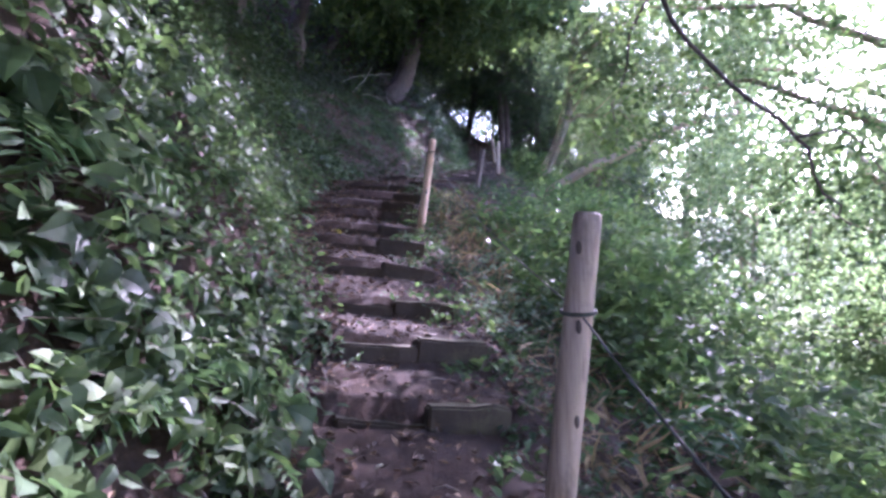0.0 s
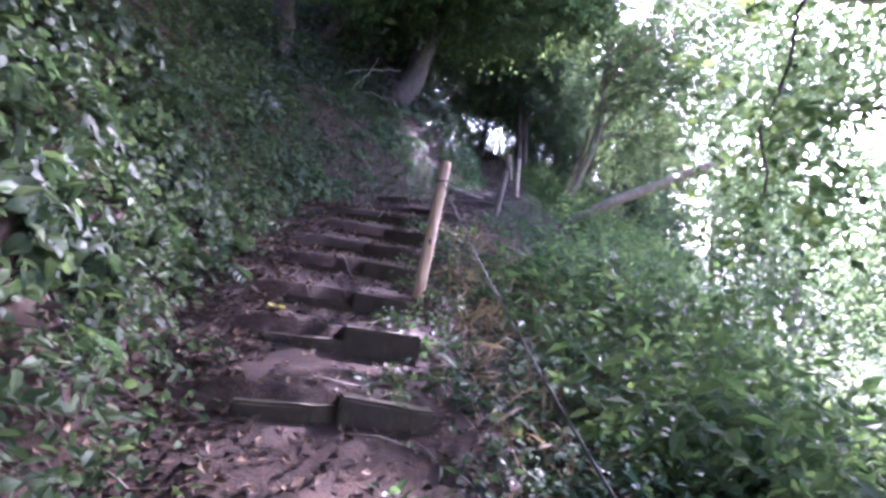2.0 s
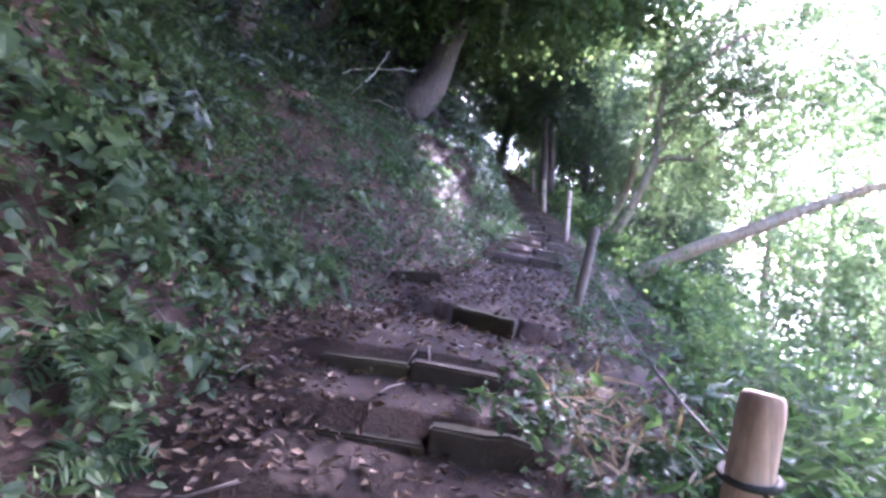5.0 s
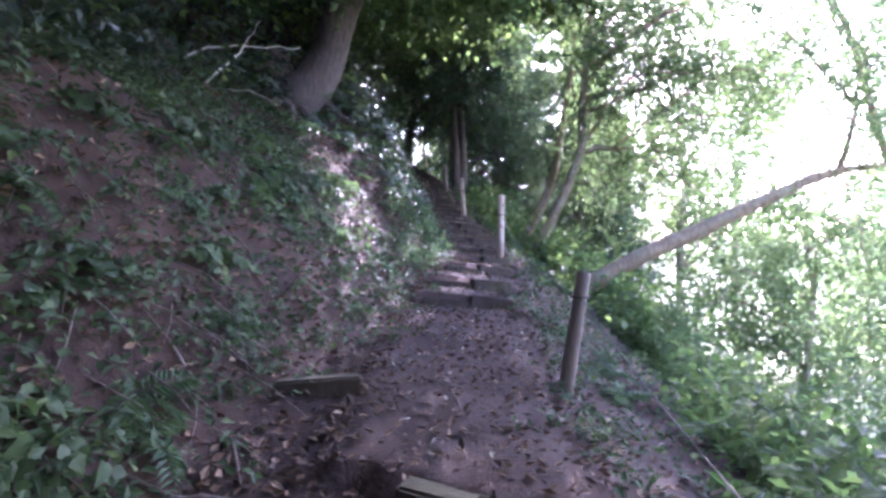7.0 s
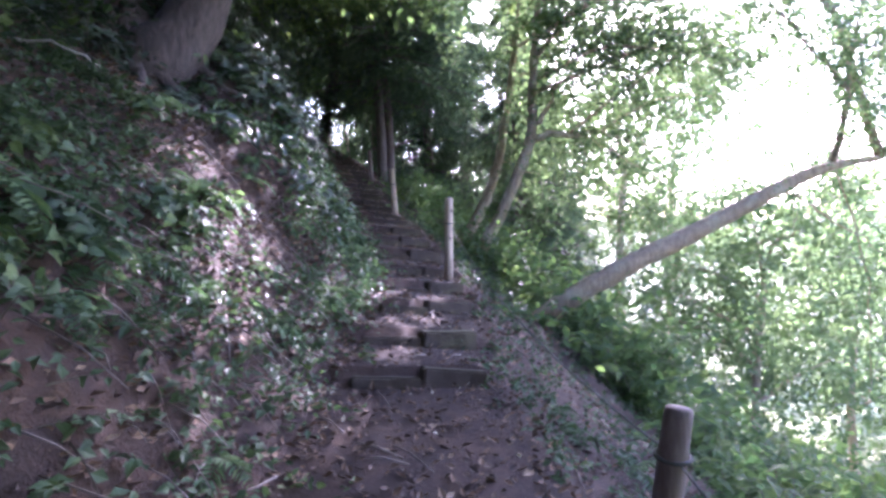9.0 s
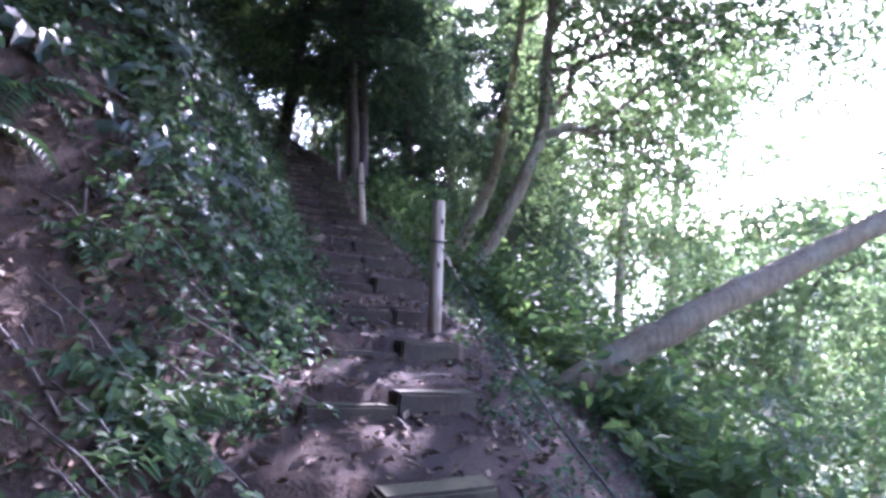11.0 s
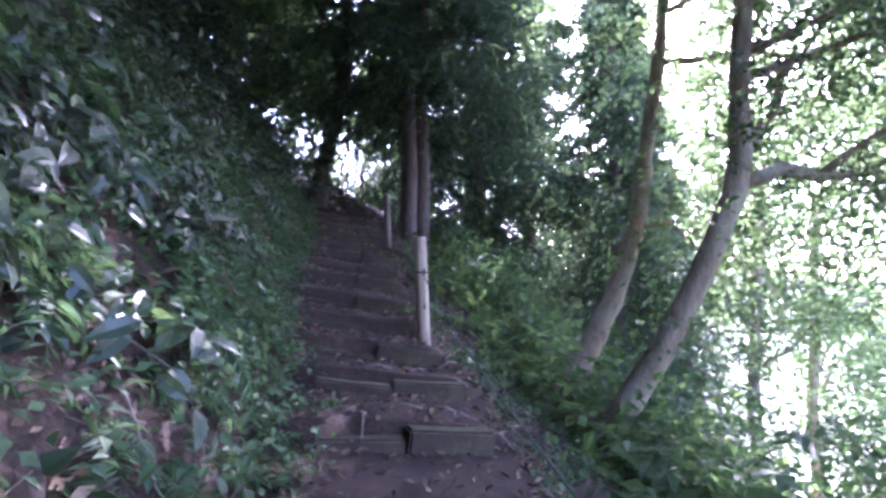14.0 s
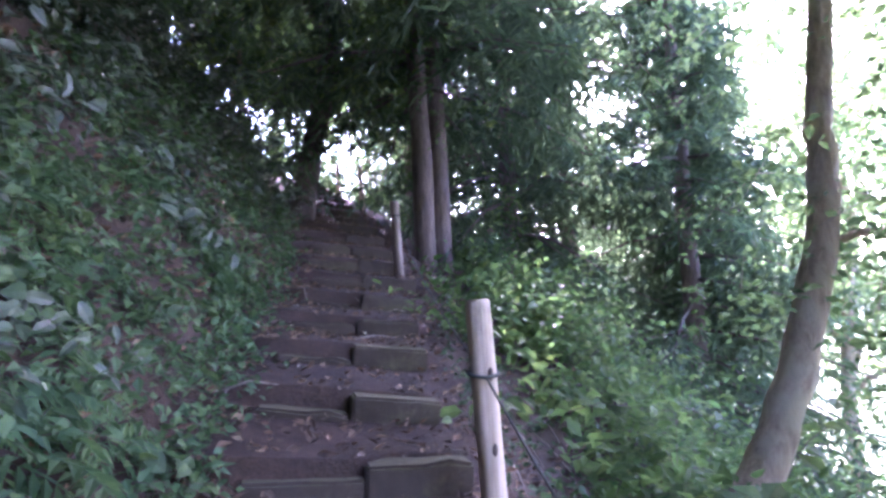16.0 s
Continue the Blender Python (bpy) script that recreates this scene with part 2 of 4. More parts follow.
def stamp(T, pos, fwd, nrm, size):
    """Copies of a small template (V, F): its y along fwd, its z towards nrm."""
    TV, TF = T
    fwd = unit(np.asarray(fwd, float))
    X = unit(np.cross(fwd, nrm))
    Z = np.cross(X, fwd)
    s = np.asarray(size, float).reshape(-1, 1, 1)
    V = pos[:, None, :] + s * (TV[None, :, 0:1] * X[:, None] + TV[None, :, 1:2] * fwd[:, None] + TV[None, :, 2:3] * Z[:, None])
    F = TF[None] + (np.arange(len(pos)) * len(TV))[:, None, None]
    return V.reshape(-1, 3), F.reshape(-1, TF.shape[1])


def merged(pieces):
    Vs, Fs, n = [], [], 0
    for V, F in pieces:
        Vs.append(V)
        Fs.append(F + n)
        n += len(V)
    return np.concatenate(Vs), np.concatenate(Fs)


def leaf_template(outline, fold=0.12, curl=0.18):
    """A leaf blade folded along its rib: outline gives half-widths along its length, from 0 to 1."""
    V, F = [(0, 0, 0)], []
    n = len(outline)
    for i, (y, w) in enumerate(outline):
        z = -curl * y * y
        V += [(-w, y, z + fold * w), (0, y, z), (w, y, z + fold * w)]
    V.append((0, 1, -curl))
    F += [(0, 2, 1), (0, 3, 2)]
    for i in range(n - 1):
        a, b = 1 + 3 * i, 4 + 3 * i
        F += [(a, a + 1, b + 1), (a, b + 1, b), (a + 1, a + 2, b + 2), (a + 1, b + 2, b + 1)]
    a = 1 + 3 * (n - 1)
    F += [(a, a + 1, 3 * n + 1), (a + 1, a + 2, 3 * n + 1)]
    return np.array(V, float), np.array(F)


HEART = leaf_template(((-0.1, 0.2), (0.0, 0.37), (0.2, 0.45), (0.46, 0.36), (0.72, 0.2), (0.9, 0.07)), 0.22, 0.28)
OVAL = leaf_template(((0.16, 0.19), (0.48, 0.26), (0.8, 0.15)), 0.3, 0.22)
PLAIN = leaf_template(((0.22, 0.24), (0.66, 0.22)), 0.3, 0.22)
LANCE = leaf_template(((0.25, 0.1), (0.65, 0.085)), 0.3, 0.3)
BLADE = leaf_template(((0.3, 0.045), (0.7, 0.035)), 0.3, 0.35)
MEDIUM = leaf_template(((0.38, 0.3),), 0.3, 0.2)
TINY = (np.array([(0, 0, 0), (-0.3, 0.45, 0.06), (0, 1, -0.1), (0.3, 0.45, 0.06)], float), np.array([(0, 2, 1), (0, 3, 2)]))
NEEDLE = (np.array([(0, 0, 0), (-0.075, 0.4, 0.03), (0, 1, -0.15), (0.075, 0.4, 0.03)], float), np.array([(0, 2, 1), (0, 3, 2)]))
DEAD = leaf_template(((0.4, 0.28),), 0.6, -0.3)


def tube(points, radii, seg=8, wobble=0.0):
    """A tapered, closed tube through points: triangles and their corners."""
    P = np.array(points, float)
    R = np.broadcast_to(np.array(radii, float), (len(P),))
    T = unit(np.gradient(P, axis=0))
    ref = np.array([0.31, 0.17, 0.93]) if abs(T[0][2]) < 0.8 else np.array([0.9, 0.3, 0.2])
    V = []
    for p, t, r in zip(P, T, R):
        u = unit(np.cross(t, ref))
        v = np.cross(t, u)
        for k in range(seg):
            a = 2 * math.pi * k / seg
            rr = r * (1 + wobble * (RNG.random() - 0.5))
            V.append(p + rr * (math.cos(a) * u + math.sin(a) * v))
    F = []
    for i in range(len(P) - 1):
        for k in range(seg):
            a, b = i * seg + k, i * seg + (k + 1) % seg
            F += [(a, b, b + seg), (a, b + seg, a + seg)]
    V += [P[0], P[-1]]
    n = len(V)
    for k in range(seg):
        F += [(n - 2, (k + 1) % seg, k), (n - 1, (len(P) - 1) * seg + k, (len(P) - 1) * seg + (k + 1) % seg)]
    return np.array(V), np.array(F)


def bent(points, n=12, jitter=0.0):
    """A smooth line through a few points (Catmull-Rom), with small wanderings."""
    P = [Vector(p) for p in points]
    P = [P[0] * 2 - P[1]] + P + [P[-1] * 2 - P[-2]]
    out = []
    for i in range(1, len(P) - 2):
        m = max(2, n // (len(P) - 3))
        for k in range(m):
            t = k / m
            a, b, c, d = P[i - 1], P[i], P[i + 1], P[i + 2]
            out.append(0.5 * (2 * b + (c - a) * t + (2 * a - 5 * b + 4 * c - d) * t * t + (3 * b - a - 3 * c + d) * t ** 3))
    out.append(P[-2])
    return [p + Vector(RNG.normal(0, 1, 3)) * jitter if 0 < i < len(out) - 1 else p for i, p in enumerate(out)]


def sprays(T, orig, way, length, count, size, droop=0.35, stem=0.004, spread=0.75, cup=0.6, every=1):
    """Leafy shoots: each a thin stem from orig along way that droops, with leaves on both sides. Returns leaf and stem arrays."""
    N = len(orig)
    way = unit(way)
    side = unit(np.cross(way, np.array([0, 0, 1.0]) + RNG.normal(0, 0.25, (N, 3))))
    L = np.broadcast_to(length, (N,))[:, None]
    pos, fwd, nrm, sz = [], [], [], []
    for k in range(count):
        t = (k + 0.6 + RNG.random((N, 1)) * 0.5) / count
        p = orig + way * L * t - np.array([0, 0, 1.0]) * droop * L * t * t
        s = 1 if k % 2 else -1
        d = way * (1 - spread) + side * s * spread + np.array([0, 0, -0.25]) + RNG.normal(0, 0.28, (N, 3))
        if k == count - 1:
            d = way + np.array([0, 0, -droop])
        pos.append(p)
        fwd.append(d)
        nrm.append(np.array([0, 0, 1.0]) * cup + way * 0.35 + RNG.normal(0, 0.35, (N, 3)))
        sz.append(np.broadcast_to(size, (N,)) * (1.1 - 0.45 * t[:, 0]) * (0.7 + 0.6 * RNG.random(N)))
    leaves = stamp(T, np.concatenate(pos), np.concatenate(fwd), np.concatenate(nrm), np.concatenate(sz))
    if not stem:
        return leaves, None
    orig, way, side, L = orig[::every], way[::every], side[::every], L[::every]
    N = len(orig)
    segs = 2
    V, F = [], []
    for k in range(segs + 1):
        t = k / segs
        p = orig + way * L * t - np.array([0, 0, 1.0]) * droop * L * t * t
        r = stem * (1.15 - t)
        up = np.cross(side, way)
        for a in (0, 2.1, 4.2):
            V.append(p + r * (math.cos(a) * side + math.sin(a) * up))
    V = np.stack(V, 1)
    for k in range(segs):
        for j in range(3):
            a, b = 3 * k + j, 3 * k + (j + 1) % 3
            F += [(a, b, b + 3), (a, b + 3, a + 3)]
    F = np.array(F)[None] + (np.arange(N) * V.shape[1])[:, None, None]
    return leaves, (V.reshape(-1, 3), F.reshape(-1, 3))


# ---- the hillside ----
# stair: distance along the hill, middle of the block, height of its top
STEPS = [(0.75, 0.02, 0.12), (1.4, 0.02, 0.27), (2.05, -0.03, 0.42), (2.78, -0.13, 0.64), (3.48, -0.2, 0.88), (4.13, -0.39, 1.10), (4.86, -0.55, 1.37),
         (5.56, -0.65, 1.61), (6.12, -0.70, 1.82), (6.82, -0.74, 2.04), (7.33, -0.80, 2.21), (7.86, -0.68, 2.39),
         (8.38, -0.78, 2.61), (9.48, -0.3, 2.79), (12.92, 0.55, 3.40), (13.5, 0.72, 3.56), (14.2, 0.98, 3.72),
         (14.92, 1.2, 3.86), (15.62, 1.36, 4.0), (16.3, 1.38, 4.215), (16.9, 1.42, 4.39), (17.6, 1.48, 4.56), (18.24, 1.51, 4.73)]
STEPS += [(18.77, 1.49, 4.89), (19.38, 1.47, 5.06), (19.97, 1.47, 5.23), (20.55, 1.54, 5.42), (21.1, 1.62, 5.58), (21.6, 1.7, 5.75)]
STEPS += [(22.1 + 0.5 * k, 1.8 - 0.004 * k * k, 5.92 + 0.18 * k) for k in range(14)]
SY, SX, SZ = (np.array(c) for c in zip(*STEPS))
LY = np.concatenate(([-60, -6], SY, [32, 60, 400]))
LX = np.concatenate(([0.5, 0.1], SX, [0.2, -6, -60]))
LZ = np.concatenate(([-14, -1.4], SZ, [9.2, 16, 40]))


def skew(y):
    """How far a block's right end lies ahead of its left end, per metre."""
    return np.interp(y, [6.9, 7.3, 9.1, 9.4, 9.7, 10.5, 13.2, 14.4, 15.6, 16.6, 17.6, 18.2], [0.32, 0, 0, -0.6, -0.6, 0, 0, 0.3, 0.2, 0.16, 0.06, 0.03])


def ripples(x, y):
    return (0.5 * np.sin(1.7 * x + 0.9 * y + 1) + 0.5 * np.sin(0.8 * x - 2.1 * y) + 0.35 * np.sin(4.3 * x + 3.1 * y + 2) + 0.3 * np.sin(-3.7 * x + 5.3 * y)
            + 0.18 * np.sin(9.1 * x + 7.7 * y) + 0.15 * np.sin(11.3 * y - 8.3 * x + 1))


def smooth01(a, b, v):
    t = np.clip((v - a) / (b - a), 0, 1)
    return t * t * (3 - 2 * t)


def bank_foot(y):
    """How far left of the stair's middle the earth bank begins."""
    return np.interp(y, [0, 3, 5, 8, 9.5, 10.6, 12, 13.5, 16, 22, 28], [0.62, 0.66, 0.9, 1.05, 1.15, 1.0, 0.7, 0.58, 0.66, 0.72, 0.8])


def ground(x, y):
    x, y = np.asarray(x, float), np.asarray(y, float)
    xc = np.interp(y, LY, LX)
    u = x - xc
    s = y - skew(y) * np.clip(u, -0.8, 0.8)
    line = np.interp(s, LY, LZ)
    i = np.clip(np.searchsorted(SY, s - 0.02) - 1, 0, len(SY) - 2)
    f = np.clip((s - 0.02 - SY[i]) / (SY[i + 1] - SY[i]), 0, 1)
    tread = SZ[i] - 0.004 + (SZ[i + 1] - SZ[i] - 0.118) * f
    tread = np.where((s < SY[0]) | (s > SY[-1]), line - 0.05, tread)
    stepped = smooth01(-0.75, -0.45, u) * (1 - smooth01(0.42, 0.6, u))
    foot = bank_foot(y)
    steep = np.interp(y, [0, 7, 9.5, 12, 13.8, 15.5, 22, 28], [2.3, 2.2, 1.55, 1.35, 1.4, 2.0, 1.7, 1.2])
    left = np.maximum(-u - foot, 0)
    high = np.interp(y, [0, 8, 10.5, 12.5, 14.7, 16.3, 22, 26], [2.6, 2.6, 1.7, 1.3, 1.3, 3.3, 3.3, 2.4])
    rise = np.minimum(left * steep, high + (left - high / steep) * 0.62)
    rise = np.where(left > 9, rise - (left - 9) * 0.25, rise)
    right = np.maximum(u - 0.62, 0)
    fall = np.interp(y, [13, 15, 20, 22], [0.5, 0.7, 0.7, 0.5]) * np.minimum(right, 2.5) + 0.5 * np.maximum(right - 2.5, 0) + 0.26 * np.maximum(right - 1.1, 0) - 0.3 * np.maximum(right - 9, 0) - 0.44 * np.maximum(right - 16, 0)
    base = line - 0.09 - 0.14 * np.clip(u, -1.0, 0.8)
    z = base + (tread - 0.14 * np.clip(u, -0.6, 0.6) - base) * stepped
    rough = 0.015 + 0.06 * smooth01(0.0, 0.8, left) + 0.09 * smooth01(0.2, 1.5, right) + 0.4 * smooth01(4, 14, left) + 0.5 * smooth01(6, 16, right)
    return z + rise - fall + rough * ripples(x, y)


def gpos(x, y, dz=0.0):
    x, y = np.asarray(x, float), np.asarray(y, float)
    return np.stack([x, y, ground(x, y) + dz], -1)


def gnormal(x, y, e=0.12):
    dx = (ground(x + e, y) - ground(x - e, y)) / (2 * e)
    dy = (ground(x, y + e) - ground(x, y - e)) / (2 * e)
    return unit(np.stack([-dx, -dy, np.ones_like(dx)], -1))


def side_of(y):
    return np.interp(y, LY, LX)


def stretched(lo, hi, fine, far):
    """Fine spacing from lo to hi, then ever wider out to far on both ends."""
    mid = np.arange(lo, hi + fine / 2, fine)
    d, out = fine, []
    v = 0
    while v < far:
        d *= 1.22
        v += d
        out.append(v)
    out = np.array(out)
    return np.concatenate([(lo - out)[::-1], mid, mid[-1] + out])


gx, gy = stretched(-3.0, 3.6, 0.062, 420), stretched(-0.5, 24, 0.062, 420)
XX, YY = np.meshgrid(gx, gy)
GV = np.stack([XX, YY, ground(XX, YY)], -1).reshape(-1, 3)
nx = len(gx)
ii, jj = np.meshgrid(np.arange(nx - 1), np.arange(len(gy) - 1))
q = (jj * nx + ii).ravel()
GF = np.stack([q, q + 1, q + nx + 1, q + nx], -1)
thing("ground", "bare brown forest soil of a wooded hillside", "ground", kind="structure", data=mesh_of("ground", GV, GF, M_SOIL, True))

# ---- stair of concrete blocks ----


def block_mesh(w, d, h):
    """A worn kerb block: rounded, slightly uneven."""
    bm = bmesh.new()
    bmesh.ops.create_cube(bm, size=1)
    for v in bm.verts:
        v.co = Vector((v.co.x * w, v.co.y * d, v.co.z * h))
    bmesh.ops.subdivide_edges(bm, edges=[e for e in bm.edges if abs(e.verts[0].co.x - e.verts[1].co.x) > 0.1], cuts=3)
    for v in bm.verts:
        v.co += Vector(RNG.normal(0, 0.004, 3))
    bmesh.ops.bevel(bm, geom=[e for e in bm.edges if e.is_manifold and e.calc_face_angle(0) > 0.5], offset=0.013, segments=2, affect="EDGES")
    for v in bm.verts:
        v.co += Vector(RNG.normal(0, 0.0012, 3))
    me = bpy.data.meshes.new("step_block")
    bm.to_mesh(me)
    bm.free()
    me.materials.append(M_BLOCK)
    return me


BLOCKS = [block_mesh(w, 0.13, 0.24) for w in (0.455, 0.47, 0.445, 0.475)]
for i, (sy, sx, sz) in enumerate(STEPS):
    step = thing("concrete_step", "worn concrete block step with moss, half sunk in soil", "step", "steps of the hillside stair", at=(sx, sy, sz))
    k = float(skew(sy))
    turn = math.atan(k)
    drop = 0.14
    pair = ((-0.235, -0.05 - 0.04 * RNG.random()), (0.23, -0.004 - 0.012 * RNG.random()))
    if abs(sy - 9.48) < 0.01:
        pair = ((0.0, 0.0),)
    for bx, dz in pair:
        b = part("step_block", BLOCKS[int(RNG.integers(4))], M_BLOCK, step)
        b.location = (bx * math.cos(turn), bx * math.sin(turn) + RNG.normal(0, 0.012), dz - 0.12 - drop * bx + RNG.normal(0, 0.008))
        b.rotation_euler = (RNG.normal(0, 0.03), math.atan(drop) + RNG.normal(0, 0.03), turn + RNG.normal(0, 0.03))
lone = thing("concrete_step", "short concrete block lying apart in the soil", "step", "steps of the hillside stair", at=(-0.84, 10.5, float(ground(-0.84, 10.5)) + 0.05))
part("step_block", BLOCKS[0], M_BLOCK, lone).location = (0, 0, -0.09)

# ---- posts and rope ----


def post(base, top, radius, mat, label, knots=(), tie=0.8, taper=0.93):
    a, b = Vector(base), Vector(top)
    a = a - (b - a).normalized() * 0.25
    d = b - a
    ob = thing("wooden_post", label, "post", "rope fence posts", at=base)
    pts = [a - Vector(base) + d * t for t in (0, 0.25, 0.5, 0.75, 0.97, 0.992, 1.0)]
    rad = [radius, radius * 0.99, radius * 0.97, radius * 0.95, radius * taper, radius * taper * 0.95, radius * taper * 0.82]
    V, F = tube(pts, rad, 16, 0.05)
    part("pole", mesh_of("pole", V, F, mat, True), mat, ob)
    for t, ang in knots:
        p = a - Vector(base) + d * t + Vector((math.cos(ang), math.sin(ang), 0)) * radius * 0.9
        bm = bmesh.new()
        bmesh.ops.create_uvsphere(bm, u_segments=8, v_segments=6, radius=0.017)
        for v in bm.verts:
            v.co = Vector((v.co.x * 0.7, v.co.y * 0.7, v.co.z * 1.5)) + p
        part("knot", bm, M_KNOT, ob, "dark knot in the wood")
    at = a.lerp(b, tie)
    ring = [at - Vector(base) + Vector((math.cos(w), math.sin(w), 0.15 * math.sin(w * 1.0))) * (radius + 0.006) for w in np.linspace(0, 2 * math.pi, 15)]
    V, F = tube(ring, 0.0075, 6)
    part("rope_loop", mesh_of("rope_loop", V, F, M_ROPE, True), M_ROPE, ob, "loop of rope tied round the pole")
    return at


P1 = post((0.385, 2.0, 0.47), (0.53, 2.0, 1.48), 0.056, M_POST_BROWN, "weathered brown round wooden post with knots, leaning, beside the steps", ((0.68, -1.7), (0.9, -2.2), (0.42, -1.2)), 0.72)
P2 = post((-0.23, 6.45, 1.82), (-0.06, 6.45, 2.81), 0.043, M_POST_PALE, "pale barked-off wooden post, leaning, with a rope knot", ((0.5, -1.5),), 0.88)
P3 = post((0.70, 10.88, 2.71), (0.88, 10.86, 3.60), 0.05, M_POST_DARK, "thin dark wooden post leaning over the slope", (), 0.86)
P4 = post((1.64, 15.4, 3.98), (1.68, 15.4, 4.77), 0.05, M_POST, "grey weathered round post standing upright by the steps", ((0.55, -1.6), (0.85, -1.2)), 0.72)
P5 = post((1.93, 19.08, 4.84), (1.89, 19.05, 5.675), 0.05, M_POST, "pale grey round post standing upright by the steps", ((0.5, -1.5), (0.75, -1.3)), 0.75)
P6 = post((2.17, 22.3, 5.95), (2.15, 22.3, 6.62), 0.045, M_POST_DARK, "dark short wooden post near the cedar trunks", (), 0.85)
P7 = post((2.33, 26.6, float(ground(2.33, 26.6)) - 0.05), (2.31, 26.6, float(ground(2.33, 26.6)) + 0.82), 0.05, M_POST, "thin wooden post on the upper stair", (), 0.85)
P8 = post((2.12, 29.2, float(ground(2.12, 29.2)) - 0.05), (2.1, 29.2, float(ground(2.12, 29.2)) + 0.7), 0.05, M_POST, "thin wooden post on the upper stair", (), 0.85)
fray = thing("rope_knot", "frayed rope knot hanging beside the pale post", "rope", at=tuple(P2 + Vector((0.07, -0.03, -0.09))))
bm = bmesh.new()
bmesh.ops.create_icosphere(bm, subdivisions=2, radius=0.02)
for v in bm.verts:
    v.co += Vector(RNG.normal(0, 0.004, 3))
part("knot", bm, M_ROPE, fray)
for k in range(7):
    e = Vector((RNG.normal(0, 0.018), RNG.normal(0, 0.018), -0.07 - 0.05 * RNG.random()))
    part("strand", mesh_of("strand", *tube([Vector((0, 0, 0)), e * 0.5 + Vector((RNG.normal(0, 0.008), 0, 0)), e], (0.004, 0.003, 0.0015), 5), M_TWIG, True), M_TWIG, fray)
P0 = (0.9, -2.2, 0.35)
for a, b, sag in ((P0, P1, 0.25), (P1, P2, 0.12), (P2, P3, 0.16), (P3, P4, 0.18), (P4, P5, 0.1), (P5, P6, 0.1), (P6, P7, 0.1), (P7, P8, 0.08)):
    a, b = Vector(a), Vector(b)
    pts = [a.lerp(b, t) - Vector((0, 0, sag * 4 * t * (1 - t))) - a for t in np.linspace(0, 1, 22)]
    V, F = tube(pts, 0.0043, 6)
    thing("fence_rope", "slack weathered rope strung between two posts", "rope", "fence ropes", at=a, data=mesh_of("fence_rope", V, F, M_ROPE, True))

# ---- trees ----


def limb_part(name, parent, pts, radii, mat, seg=8, jitter=0.0, n=14, label=""):
    line = bent(pts, n, jitter)
    rad = np.interp(np.linspace(0, 1, len(line)), np.linspace(0, 1, len(radii)), radii)
    V, F = tube(line, rad, seg, 0.14)
    part(name, mesh_of(name, V, F, mat, True), mat, parent, label)
    return np.array([tuple(p) for p in line])


# gaps in the canopy through which the sun reaches the bank, the stair's head and a few spots
GAPS = [((-1.75 + 0.22 * k, 13.75 - 0.19 * k, 5.4 - 0.2 * k), 0.38) for k in range(6)]
GAPS += [((-0.75, 12.75, 4.35), 0.24), ((1.6, 28.2, 8.2), 0.9), ((2.1, 29.6, 8.7), 0.9), ((0.1, 6.1, 1.9), 0.3), ((0.95, 14.0, 3.7), 0.2), ((1.9, 4.2, 0.2), 0.4)]


def shaded(p):
    """True for each point that stands outside the gaps."""
    d = np.array(sun_dir)
    out = np.ones(len(p), bool)
    for a, r in GAPS:
        v = p - np.array(a)
        along_ray = v @ d
        off = np.linalg.norm(v - along_ray[:, None] * d, axis=1)
        out &= ~((along_ray > 0.5) & (off < r))
    return out


def crown(parent, centres, T, mat, leaf, per, length, label="", droop=0.4, count=9, stem=0.005):
    """A crown of leafy twigs: bundles of shoots that spread from points of the limbs."""
    c = np.repeat(np.asarray(centres, float), per, 0)
    way = RNG.normal(0, 1, c.shape) * np.array([1, 1, 0.6])
    o = c + RNG.normal(0, 0.25, c.shape) * length
    # nothing hangs into the walkers' headroom over the stair
    w = o + np.array(parent.location)
    over_path = w[:, 2] - np.interp(w[:, 1], LY, LZ)
    keep = ~((np.abs(w[:, 0] - side_of(w[:, 1])) < 2.1) & (over_path < 3.5) & (w[:, 1] > -2) & (w[:, 1] < 23))
    keep &= shaded(w)
    c, way, o = c[keep], way[keep], o[keep]
    leaves, stems = sprays(T, o, way, length * (0.6 + 0.8 * RNG.random(len(c))), count, leaf, droop, stem, every=6)
    part("crown", mesh_of("crown", *leaves, mat), mat, parent, label, "stuff")
    if stems:
        part("twig", mesh_of("twig", *stems, M_TWIG), M_TWIG, parent, kind="stuff")


def along(line, lo, hi, n, out):
    t = lo + (hi - lo) * RNG.random(n)
    i = t * (len(line) - 1)
    k = np.clip(i.astype(int), 0, len(line) - 2)
    return line[k] + (line[k + 1] - line[k]) * (i - k)[:, None] + RNG.normal(0, 1, (n, 3)) * out


